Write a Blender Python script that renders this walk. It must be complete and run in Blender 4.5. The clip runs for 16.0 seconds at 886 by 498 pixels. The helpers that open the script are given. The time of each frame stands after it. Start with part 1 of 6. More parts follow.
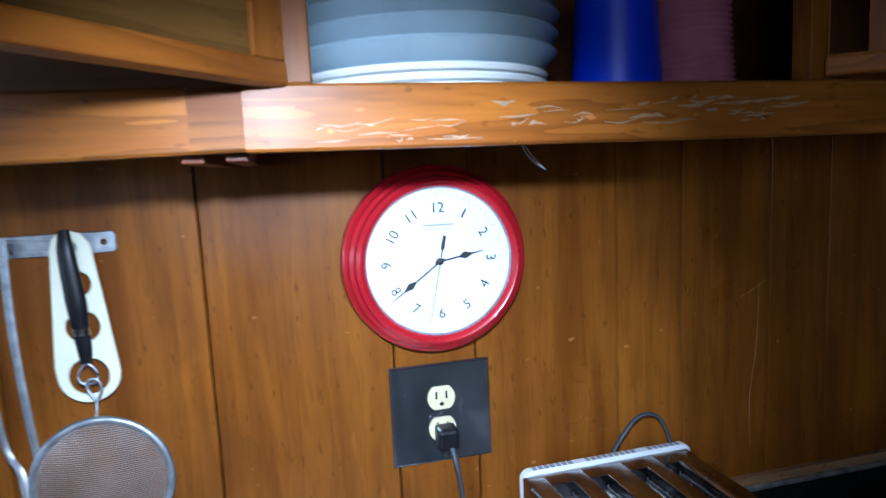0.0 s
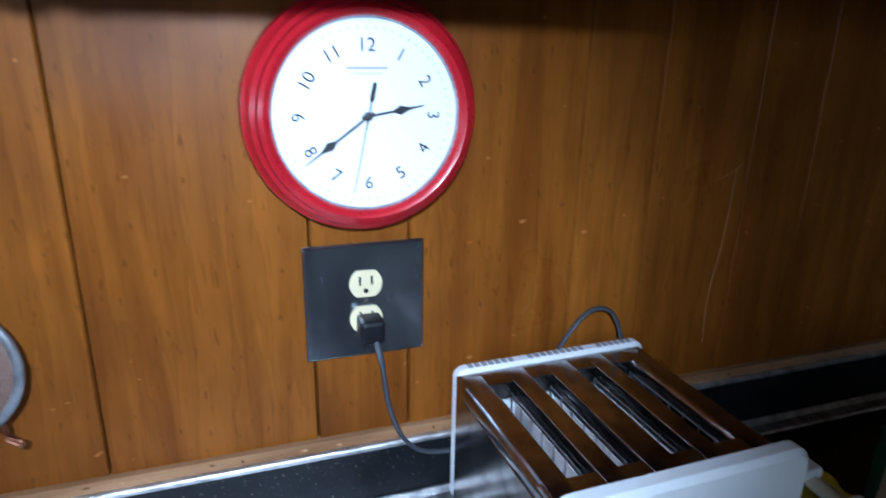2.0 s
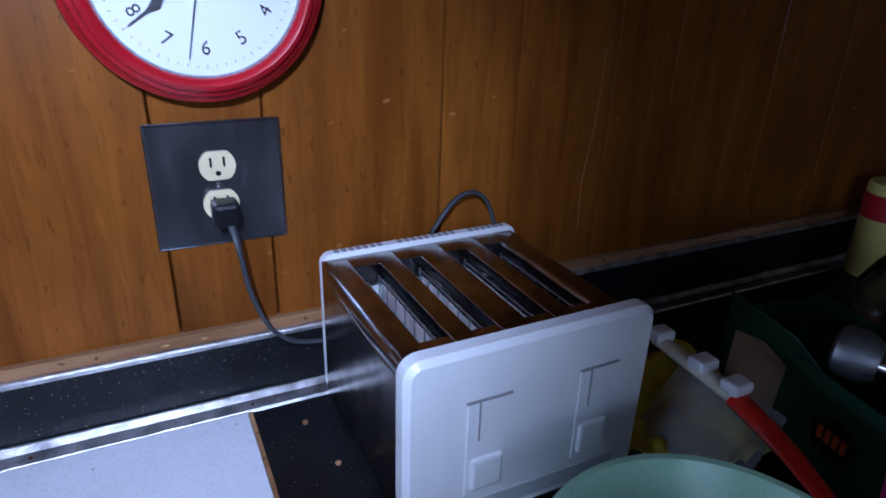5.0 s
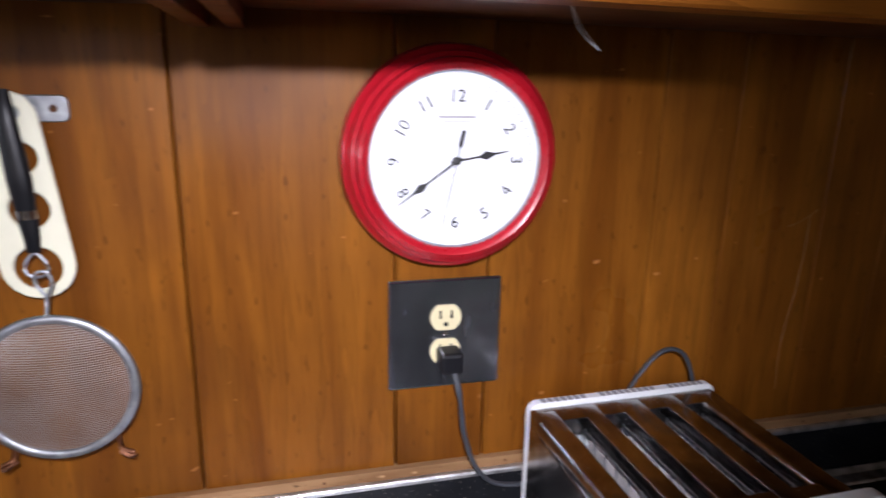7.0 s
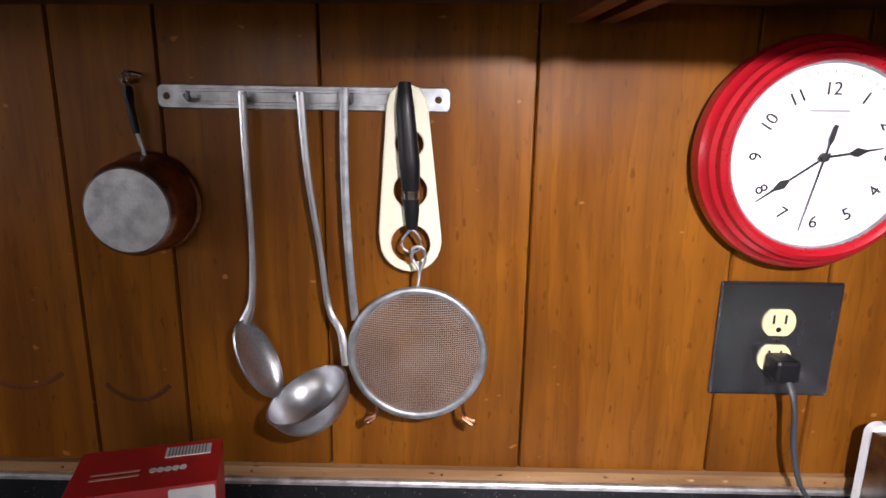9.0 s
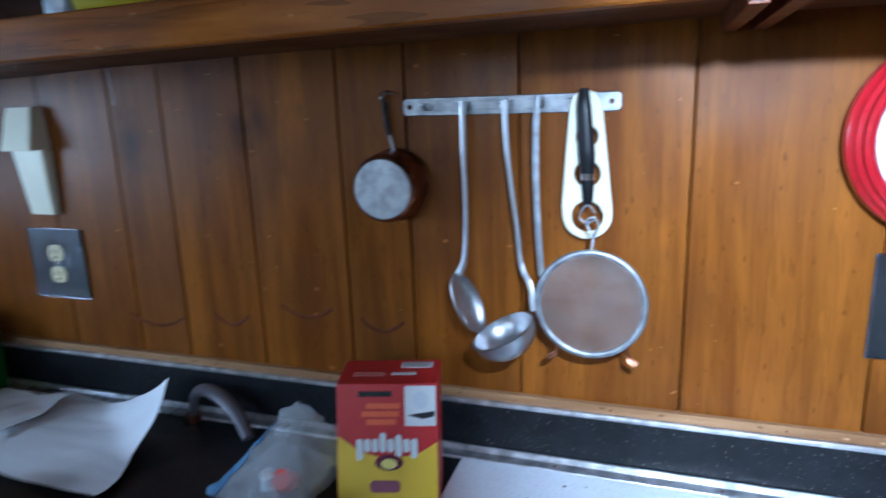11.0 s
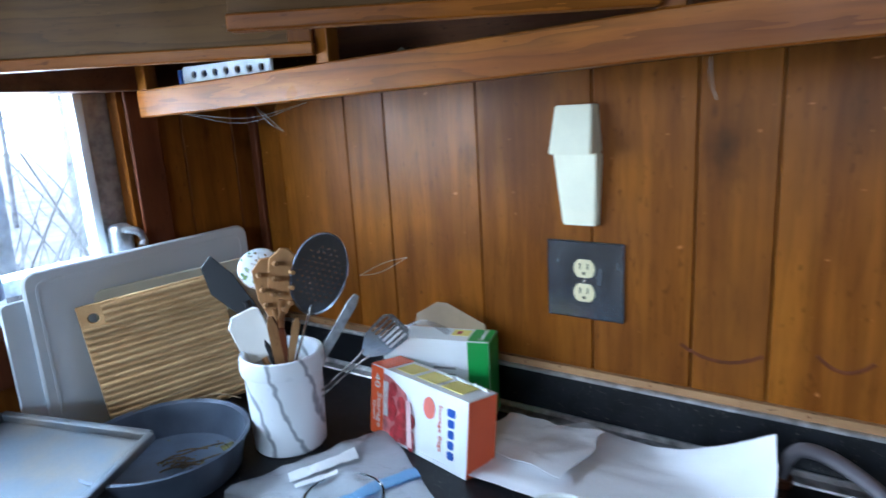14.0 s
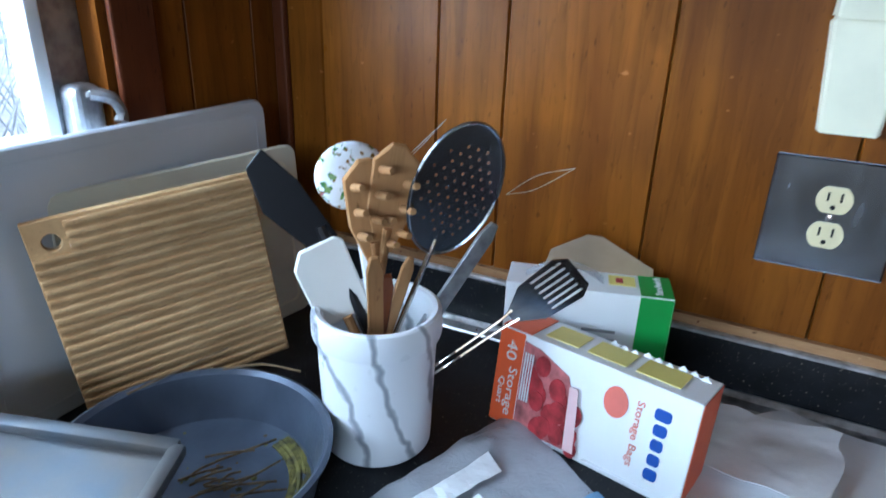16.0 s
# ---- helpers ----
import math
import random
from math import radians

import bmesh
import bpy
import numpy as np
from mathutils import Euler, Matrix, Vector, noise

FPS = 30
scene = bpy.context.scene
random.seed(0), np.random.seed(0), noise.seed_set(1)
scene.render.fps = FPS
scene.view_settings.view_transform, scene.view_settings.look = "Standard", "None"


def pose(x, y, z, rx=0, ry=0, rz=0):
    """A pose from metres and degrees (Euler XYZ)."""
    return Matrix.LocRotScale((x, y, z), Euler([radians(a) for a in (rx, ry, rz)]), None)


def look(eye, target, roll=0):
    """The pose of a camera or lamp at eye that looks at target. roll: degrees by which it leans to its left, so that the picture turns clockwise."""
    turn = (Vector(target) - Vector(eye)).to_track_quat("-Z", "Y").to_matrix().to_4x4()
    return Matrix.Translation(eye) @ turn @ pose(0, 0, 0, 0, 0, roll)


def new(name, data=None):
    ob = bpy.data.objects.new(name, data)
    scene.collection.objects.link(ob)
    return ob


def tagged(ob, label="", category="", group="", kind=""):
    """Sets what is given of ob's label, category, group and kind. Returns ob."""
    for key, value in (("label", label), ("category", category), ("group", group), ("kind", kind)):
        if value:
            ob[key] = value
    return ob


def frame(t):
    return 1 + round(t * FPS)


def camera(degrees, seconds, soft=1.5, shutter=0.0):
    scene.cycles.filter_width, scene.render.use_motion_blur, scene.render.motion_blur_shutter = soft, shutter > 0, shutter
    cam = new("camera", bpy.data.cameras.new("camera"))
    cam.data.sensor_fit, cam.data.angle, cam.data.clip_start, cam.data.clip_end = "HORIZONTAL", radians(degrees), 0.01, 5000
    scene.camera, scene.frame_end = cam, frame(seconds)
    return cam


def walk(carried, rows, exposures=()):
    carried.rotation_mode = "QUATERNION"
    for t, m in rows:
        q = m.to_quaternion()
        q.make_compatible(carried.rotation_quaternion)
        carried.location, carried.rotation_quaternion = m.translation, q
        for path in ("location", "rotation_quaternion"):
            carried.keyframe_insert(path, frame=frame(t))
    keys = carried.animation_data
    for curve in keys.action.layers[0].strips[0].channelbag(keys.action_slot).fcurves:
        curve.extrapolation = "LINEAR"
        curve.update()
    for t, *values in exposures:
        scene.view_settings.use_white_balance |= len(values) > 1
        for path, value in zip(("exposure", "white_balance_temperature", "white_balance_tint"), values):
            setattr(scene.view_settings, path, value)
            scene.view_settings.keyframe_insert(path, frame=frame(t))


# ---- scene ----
cam = camera(69.5, 16.0, shutter=0.5)
PATH = [
    (0, (0.015, -0.024, 1.444), (0.492, 1.901, 1.189), -2.75),
    (0.5, (0.029, 0.041, 1.433), (0.594, 1.934, 1.115), -1.45),
    (1, (0.035, 0.074, 1.421), (0.559, 1.967, 1.047), 0.5),
    (1.5, (0.041, 0.105, 1.414), (0.583, 1.96, 0.897), 1.1),
    (2, (0.059, 0.105, 1.406), (0.682, 1.898, 0.777), 1.1),
    (2.5, (0.099, 0.075, 1.349), (0.855, 1.784, 0.637), 0.9),
    (3, (0.13, 0.071, 1.326), (1.016, 1.643, 0.463), 2.5),
    (5.5, (0.109, 0.077, 1.364), (0.846, 1.78, 0.62), 1.4),
    (6, (0.085, 0.077, 1.389), (0.723, 1.859, 0.744), 1.1),
    (6.5, (0.055, 0.082, 1.408), (0.642, 1.912, 0.854), 1.0),
    (7, (0.021, 0.08, 1.414), (0.497, 1.953, 0.899), 1.1),
    (7.5, (-0.047, 0.081, 1.415), (0.217, 1.999, 0.911), 1.4),
    (8, (-0.114, 0.081, 1.401), (0.042, 2.024, 0.955), 1.3),
    (8.5, (-0.142, 0.081, 1.391), (-0.105, 2.027, 0.928), 1.2),
    (8.7, (-0.157, 0.084, 1.394), (-0.144, 2.023, 0.906), 1.1),
    (10.8, (-0.128, -0.062, 1.394), (-0.65, 1.815, 0.94), -1.7),
    (11, (-0.109, -0.101, 1.392), (-0.747, 1.739, 0.936), -2.0),
    (11.5, (-0.11, -0.196, 1.389), (-0.941, 1.567, 0.94), -1.6),
    (12, (-0.247, -0.322, 1.401), (-1.097, 1.445, 1.006), -1.6),
    (12.5, (-0.411, -0.419, 1.413), (-1.255, 1.34, 0.973), -3.4),
    (13, (-0.5, -0.416, 1.424), (-1.402, 1.323, 1.022), -1.6),
    (13.5, (-0.627, -0.303, 1.418), (-1.599, 1.392, 0.994), -2.7),
    (14, (-0.74, -0.201, 1.417), (-1.849, 1.402, 0.97), -3.3),
    (14.5, (-0.838, -0.153, 1.423), (-2.016, 1.399, 0.972), -2.7),
    (15, (-1.007, -0.119, 1.412), (-2.007, 1.514, 0.835), -1.9),
    (15.5, (-1.129, -0.077, 1.384), (-1.995, 1.597, 0.716), -0.0),
    (16, (-1.185, -0.051, 1.351), (-2.006, 1.604, 0.583), 2.0),
]
EXPOSURES = ((0.0, -0.25, 4950, 9), (2.0, -0.4, 4950, 10), (3.0, -0.05, 4250, 5), (5.5, -1.15, 5100, 28), (6.5, -0.75, 5900, 28), (7.0, -0.4, 6400, 26), (8.0, -0.3, 7300, 27), (8.7, -0.2, 7200, 26), (10.8, 0.15, 4800, 9), (12.0, 0.65, 4750, 8), (13.5, 1.15, 5200, 9), (16.0, 1.0, 5300, 9))
walk(cam, [(t, look(eye, target, roll)) for t, eye, target, roll in PATH], EXPOSURES)

# ---- light ----
world = bpy.data.worlds.new("world")
scene.world = world
world.use_nodes = True
_wn = world.node_tree.nodes
_sky = _wn.new("ShaderNodeTexSky")
_sky.sky_type = "NISHITA"
_sky.sun_disc = False
_sky.sun_elevation, _sky.sun_rotation = radians(32), radians(200)
_wn["Background"].inputs["Strength"].default_value = 0.15
world.node_tree.links.new(_sky.outputs["Color"], _wn["Background"].inputs["Color"])


def lamp(name, kind, m, power, color=(1, 1, 1), **settings):
    data = bpy.data.lights.new(name, kind)
    data.energy, data.color = power, color
    for key, value in settings.items():
        if key == "size":
            data.size = value
        elif key == "size_y":
            data.shape, data.size_y = "RECTANGLE", value
        elif key == "soft":
            data.shadow_soft_size = value
        elif key == "spot":
            data.spot_size, data.spot_blend = radians(value), 1.0
        elif key == "angle":
            data.angle = radians(value)
    ob = new(name, data)
    ob.matrix_world = m
    return ob


lamp("sun", "SUN", look((0, 0, 10), (1.2, 4.0, 7.0)), 1.2, (1.0, 0.97, 0.92), angle=10)
# daylight in the west window, fill in an added south opening, walker's hand torch
lamp("west_daylight", "AREA", look((-1.95, -0.08, 1.5), (-1.0, -0.08, 1.35)), 19, (0.80, 0.92, 1.0), size=0.9, size_y=0.62)
lamp("south_daylight", "AREA", look((-0.9, -2.28, 1.76), (-0.9, 0.0, 1.05)), 12, (0.80, 0.92, 1.0), size=1.5, size_y=0.55)
lamp("hand_torch", "SPOT", look((0.02, -0.02, 1.530), (0.09, 0.713, 1.135)), 56, (0.90, 0.96, 1.0), soft=0.012, spot=74)

# ---- materials ----


def mat(name, color, rough=0.5, metal=0.0, vary=0.12, scale=18.0, stretch=(1, 1, 1), bump=0.0, fine=260.0, coat=0.0, spec=0.5, second=None, random_tint=0.0, emit=None, strength=0.0):
    """Noise at two scales over a base colour, with a fine bump."""
    m = bpy.data.materials.new(name)
    m.use_nodes = True
    n, l = m.node_tree.nodes, m.node_tree.links
    b = n["Principled BSDF"]
    tc, mp = n.new("ShaderNodeTexCoord"), n.new("ShaderNodeMapping")
    mp.inputs["Scale"].default_value = stretch
    l.new(tc.outputs["Object"], mp.inputs["Vector"])
    big, small = n.new("ShaderNodeTexNoise"), n.new("ShaderNodeTexNoise")
    big.inputs["Scale"].default_value, big.inputs["Detail"].default_value = scale, 5
    small.inputs["Scale"].default_value, small.inputs["Detail"].default_value = fine, 3
    l.new(mp.outputs["Vector"], big.inputs["Vector"])
    l.new(mp.outputs["Vector"], small.inputs["Vector"])
    mix = n.new("ShaderNodeMix")
    mix.data_type = "RGBA"
    dark = second or tuple(c * (1 - 2.2 * vary) for c in color)
    mix.inputs["A"].default_value = (*[max(0, c) for c in dark], 1)
    mix.inputs["B"].default_value = (*color, 1)
    ramp = n.new("ShaderNodeMapRange")
    ramp.inputs["From Min"].default_value, ramp.inputs["From Max"].default_value = 0.3, 0.62
    l.new(big.outputs["Fac"], ramp.inputs["Value"])
    l.new(ramp.outputs["Result"], mix.inputs["Factor"])
    out = mix.outputs["Result"]
    if random_tint:
        info, hsv, mr = n.new("ShaderNodeObjectInfo"), n.new("ShaderNodeHueSaturation"), n.new("ShaderNodeMapRange")
        mr.inputs["To Min"].default_value, mr.inputs["To Max"].default_value = 1 - random_tint, 1 + random_tint
        l.new(info.outputs["Random"], mr.inputs["Value"])
        l.new(mr.outputs["Result"], hsv.inputs["Value"])
        l.new(out, hsv.inputs["Color"])
        out = hsv.outputs["Color"]
    l.new(out, b.inputs["Base Color"])
    rr = n.new("ShaderNodeMapRange")
    rr.inputs["To Min"].default_value, rr.inputs["To Max"].default_value = max(0.02, rough - 0.1), min(1, rough + 0.12)
    l.new(small.outputs["Fac"], rr.inputs["Value"])
    l.new(rr.outputs["Result"], b.inputs["Roughness"])
    b.inputs["Metallic"].default_value = metal
    b.inputs["Coat Weight"].default_value = coat
    b.inputs["Specular IOR Level"].default_value = spec
    if bump:
        bp = n.new("ShaderNodeBump")
        bp.inputs["Strength"].default_value, bp.inputs["Distance"].default_value = bump, 0.002
        l.new(small.outputs["Fac"], bp.inputs["Height"])
        l.new(bp.outputs["Normal"], b.inputs["Normal"])
    if emit:
        b.inputs["Emission Color"].default_value = (*emit, 1)
        b.inputs["Emission Strength"].default_value = strength
    return m


def wood(name, light, dark, along="z", rough=0.32, knots=0.0, fleck=0.5, spread=0.12, ring=1.0, figure=0.0, stains=()):
    """Varnished board: long soft grain, fine pores, dark knots and flecks."""
    m = bpy.data.materials.new(name)
    m.use_nodes = True
    n, l = m.node_tree.nodes, m.node_tree.links
    b = n["Principled BSDF"]
    tc, info, add, mp = n.new("ShaderNodeTexCoord"), n.new("ShaderNodeObjectInfo"), n.new("ShaderNodeVectorMath"), n.new("ShaderNodeMapping")
    add.operation = "MULTIPLY_ADD"
    l.new(info.outputs["Random"], add.inputs[0])
    add.inputs[1].default_value = (7.3, 3.1, 11.7)
    l.new(tc.outputs["Object"], add.inputs[2])
    k = {"z": (1, 1, 0.09), "x": (0.09, 1, 1), "y": (1, 0.09, 1)}[along]
    mp.inputs["Scale"].default_value = k
    l.new(add.outputs["Vector"], mp.inputs["Vector"])

    def noise_node(scale, detail, vec, distort=0.0):
        t = n.new("ShaderNodeTexNoise")
        t.inputs["Scale"].default_value, t.inputs["Detail"].default_value, t.inputs["Distortion"].default_value = scale, detail, distort
        l.new(vec, t.inputs["Vector"])
        return t.outputs["Fac"]

    def remap(v, a, c, lo=0.0, hi=1.0):
        t = n.new("ShaderNodeMapRange")
        t.inputs["From Min"].default_value, t.inputs["From Max"].default_value = a, c
        t.inputs["To Min"].default_value, t.inputs["To Max"].default_value = lo, hi
        l.new(v, t.inputs["Value"])
        return t.outputs["Result"]

    def blend(f, a, c, kind="MIX"):
        t = n.new("ShaderNodeMix")
        t.data_type, t.blend_type = "RGBA", kind
        l.new(f, t.inputs["Factor"])
        for sock, v in (("A", a), ("B", c)):
            if isinstance(v, tuple):
                t.inputs[sock].default_value = (*v, 1)
            else:
                l.new(v, t.inputs[sock])
        return t.outputs["Result"]

    grain = noise_node(22 * ring, 6, mp.outputs["Vector"], 0.6)
    pores = noise_node(240, 3, mp.outputs["Vector"])
    cloud = noise_node(5.5, 4, add.outputs["Vector"])
    col = blend(remap(grain, 0.34, 0.66), dark, light)
    col = blend(remap(cloud, 0.36, 0.70, 0.0, 0.55), col, tuple(c * 0.62 for c in dark))
    col = blend(remap(pores, 0.55, 0.75, 0.0, 0.35), col, tuple(c * 0.5 for c in dark))
    # short dark flecks and scratches in the varnish
    fl = n.new("ShaderNodeMapping")
    fl.inputs["Scale"].default_value = {"z": (150, 150, 55), "x": (55, 150, 150), "y": (150, 55, 150)}[along]
    l.new(add.outputs["Vector"], fl.inputs["Vector"])
    spots = noise_node(1.0, 1, fl.outputs["Vector"])
    col = blend(remap(spots, 0.68, 0.76, 0.0, fleck), col, tuple(c * 0.25 for c in dark))
    fl2 = n.new("ShaderNodeMapping")
    fl2.inputs["Scale"].default_value, fl2.inputs["Location"].default_value = (60, 60, 95), (5, 9, 2)
    l.new(add.outputs["Vector"], fl2.inputs["Vector"])
    scuff = noise_node(1.0, 1, fl2.outputs["Vector"])
    col = blend(remap(scuff, 0.76, 0.82, 0.0, 0.55), col, tuple(min(1, c * 1.7 + 0.05) for c in light))
    if knots:
        vo, vm = n.new("ShaderNodeTexVoronoi"), n.new("ShaderNodeMapping")
        vm.inputs["Scale"].default_value = {"z": (5, 5, 2.6), "x": (2.6, 5, 5), "y": (5, 2.6, 5)}[along]
        l.new(add.outputs["Vector"], vm.inputs["Vector"])
        l.new(vm.outputs["Vector"], vo.inputs["Vector"])
        vo.inputs["Scale"].default_value = 1.0
        col = blend(remap(vo.outputs["Distance"], 0.05, 0.22, knots, 0.0), col, tuple(c * 0.22 for c in dark))
    if figure:
        # long flame-shaped growth rings
        wv = n.new("ShaderNodeTexWave")
        wv.wave_profile, wv.bands_direction = "SAW", {"z": "X", "x": "Z", "y": "Z"}[along]
        for key, value in (("Scale", 9.0 * ring), ("Distortion", 16.0), ("Detail", 3.0), ("Detail Scale", 2.6), ("Detail Roughness", 0.5)):
            wv.inputs[key].default_value = value
        l.new(mp.outputs["Vector"], wv.inputs["Vector"])
        col = blend(remap(wv.outputs["Fac"], 0.45, 1.0, 0.0, figure), col, tuple(c * 0.42 for c in dark))
    for cx, cz, r, deep in stains:
        # smoky knots, taller than wide
        off, flat = n.new("ShaderNodeVectorMath"), n.new("ShaderNodeVectorMath")
        off.operation, flat.operation = "SUBTRACT", "MULTIPLY"
        off.inputs[1].default_value, flat.inputs[1].default_value = (cx, 0, cz), (1.0 / r, 0, 0.5 / r)
        ln = n.new("ShaderNodeVectorMath")
        ln.operation = "LENGTH"
        l.new(tc.outputs["Object"], off.inputs[0])
        l.new(off.outputs["Vector"], flat.inputs[0])
        l.new(flat.outputs["Vector"], ln.inputs[0])
        wob = n.new("ShaderNodeMath")
        wob.operation = "MULTIPLY_ADD"
        wob.inputs[1].default_value = 1.3
        l.new(noise_node(26, 3, add.outputs["Vector"]), wob.inputs[0])
        l.new(ln.outputs["Value"], wob.inputs[2])
        col = blend(remap(wob.outputs["Value"], 0.5, 1.7, min(1.0, deep * 1.25), 0.0), col, tuple(c * 0.2 for c in dark))
    hsv = n.new("ShaderNodeHueSaturation")
    l.new(remap(info.outputs["Random"], 0, 1, 1 - spread, 1 + spread), hsv.inputs["Value"])
    l.new(col, hsv.inputs["Color"])
    l.new(hsv.outputs["Color"], b.inputs["Base Color"])
    l.new(remap(cloud, 0.3, 0.7, rough - 0.08, rough + 0.14), b.inputs["Roughness"])
    b.inputs["Coat Weight"].default_value, b.inputs["Coat Roughness"].default_value = 0.0, 0.3
    b.inputs["Specular IOR Level"].default_value = 0.14
    bp = n.new("ShaderNodeBump")
    bp.inputs["Strength"].default_value, bp.inputs["Distance"].default_value = 0.25, 0.001
    l.new(grain, bp.inputs["Height"])
    l.new(bp.outputs["Normal"], b.inputs["Normal"])
    return m


def glass(name, color=(1, 1, 1), rough=0.02, ior=1.45, thin=0.0):
    m = bpy.data.materials.new(name)
    m.use_nodes = True
    n, l = m.node_tree.nodes, m.node_tree.links
    b = n["Principled BSDF"]
    b.inputs["Base Color"].default_value = (*color, 1)
    b.inputs["Transmission Weight"].default_value = 1.0
    b.inputs["Roughness"].default_value, b.inputs["IOR"].default_value = rough, ior
    if thin:
        tr, mx = n.new("ShaderNodeBsdfTransparent"), n.new("ShaderNodeMixShader")
        tr.inputs["Color"].default_value = (*color, 1)
        nz = n.new("ShaderNodeTexNoise")
        nz.inputs["Scale"].default_value = 30
        bp = n.new("ShaderNodeBump")
        bp.inputs["Strength"].default_value, bp.inputs["Distance"].default_value = 0.5, 0.004
        l.new(nz.outputs["Fac"], bp.inputs["Height"])
        l.new(bp.outputs["Normal"], b.inputs["Normal"])
        b.inputs["Transmission Weight"].default_value = 0.0
        b.inputs["Roughness"].default_value = 0.12
        mx.inputs["Fac"].default_value = thin
        l.new(tr.outputs[0], mx.inputs[1])
        l.new(b.outputs[0], mx.inputs[2])
        l.new(mx.outputs[0], n["Material Output"].inputs["Surface"])
    return m


KNOTS = ((-0.908, 1.340, 0.030, 0.75), (-0.924, 1.385, 0.008, 0.9), (-0.700, 1.362, 0.026, 0.8), (-0.672, 1.372, 0.022, 0.6), (-1.306, 1.327, 0.022, 0.45), (-0.60, 1.385, 0.010, 0.5))
PINE = wood("varnished_pine_panel", (0.295, 0.102, 0.0105), (0.160, 0.048, 0.005), "z", 0.34, knots=0.45, fleck=0.42, figure=0.22, stains=KNOTS)
PINE_X = wood("varnished_pine_board", (0.39, 0.138, 0.015), (0.225, 0.066, 0.008), "x", 0.34, knots=0.5, ring=1.3, figure=0.55)
PINE_RED = wood("reddish_window_wood", (0.17, 0.050, 0.018), (0.095, 0.026, 0.010), "z", 0.42)
PLY = wood("yellowed_plywood", (0.165, 0.080, 0.016), (0.100, 0.044, 0.009), "x", 0.42, knots=0.6, fleck=0.35, figure=0.4)
DARKWOOD = wood("dark_cabinet_wood", (0.16, 0.062, 0.022), (0.085, 0.03, 0.012), "x", 0.5)
TRIMWOOD = wood("worn_trim_strip", (0.50, 0.30, 0.15), (0.26, 0.13, 0.055), "x", 0.6, fleck=0.9)
LAMINATE = mat("black_speckled_laminate", (0.009, 0.010, 0.013), 0.40, spec=0.3, vary=0.3, scale=30, fine=700, bump=0.1)
def speckled(m, color, scale, low, high):
    """Adds small pale flecks to a material."""
    n, l = m.node_tree.nodes, m.node_tree.links
    b = n["Principled BSDF"]
    old = b.inputs["Base Color"].links[0].from_socket
    tc, nz, mr, mx = n.new("ShaderNodeTexCoord"), n.new("ShaderNodeTexNoise"), n.new("ShaderNodeMapRange"), n.new("ShaderNodeMix")
    nz.inputs["Scale"].default_value, nz.inputs["Detail"].default_value = scale, 2
    mr.inputs["From Min"].default_value, mr.inputs["From Max"].default_value = low, high
    mx.data_type = "RGBA"
    l.new(tc.outputs["Object"], nz.inputs["Vector"])
    l.new(nz.outputs["Fac"], mr.inputs["Value"])
    l.new(mr.outputs["Result"], mx.inputs["Factor"])
    l.new(old, mx.inputs["A"])
    mx.inputs["B"].default_value = (*color, 1)
    l.new(mx.outputs["Result"], b.inputs["Base Color"])


speckled(LAMINATE, (0.26, 0.23, 0.18), 330, 0.67, 0.74)
ALU = mat("scuffed_aluminium_strip", (0.72, 0.72, 0.73), 0.36, 0.85, vary=0.28, scale=40, stretch=(1, 1, 1), bump=0.35, fine=300)
STEEL = mat("brushed_stainless_plate", (0.25, 0.265, 0.29), 0.22, 0.95, vary=0.03, scale=6, fine=60, stretch=(1, 1, 0.3))
DARKCHROME = mat("grimy_toaster_chrome", (0.34, 0.325, 0.315), 0.22, 1.0, vary=0.25, scale=40, fine=500)
DULLSTEEL = mat("dull_scratched_steel", (0.52, 0.53, 0.55), 0.34, 0.95, vary=0.12, scale=30, fine=420)
SKIM = mat("dark_worn_steel", (0.34, 0.38, 0.44), 0.20, 1.0, vary=0.12, scale=14, fine=300)
CHROME = mat("dirty_chrome", (0.62, 0.58, 0.55), 0.17, 1.0, vary=0.2, scale=45, fine=500)
TIN = mat("dull_tin", (0.42, 0.44, 0.46), 0.46, 0.9, vary=0.2, scale=60, fine=420, bump=0.15)
ENAMEL = mat("white_enamel_board", (0.76, 0.80, 0.86), 0.28, vary=0.04, scale=9, fine=300)
WHITE = mat("white_plastic", (0.80, 0.83, 0.84), 0.34, vary=0.03, scale=12)
IVORY = mat("ivory_plastic", (0.70, 0.62, 0.38), 0.4, vary=0.06, scale=25)
CREAM = mat("cream_plastic", (0.80, 0.78, 0.60), 0.42, vary=0.04, scale=20)
BLACK = mat("black_plastic", (0.008, 0.008, 0.010), 0.36, vary=0.1, spec=0.3)
CORD = mat("dark_rubber_cord", (0.045, 0.05, 0.06), 0.5, vary=0.1)
RED = mat("red_clock_plastic", (0.40, 0.008, 0.016), 0.3, vary=0.12, scale=8, coat=0.15)
FACE = mat("white_clock_face", (0.72, 0.76, 0.82), 0.5, vary=0.015, scale=6)
INK = mat("black_ink", (0.012, 0.012, 0.013), 0.5, vary=0.05)
GREYINK = mat("grey_ink", (0.30, 0.30, 0.32), 0.5, vary=0.05)
PAPER = mat("white_paper", (0.88, 0.90, 0.93), 0.75, vary=0.02, scale=10, bump=0.12, fine=120)
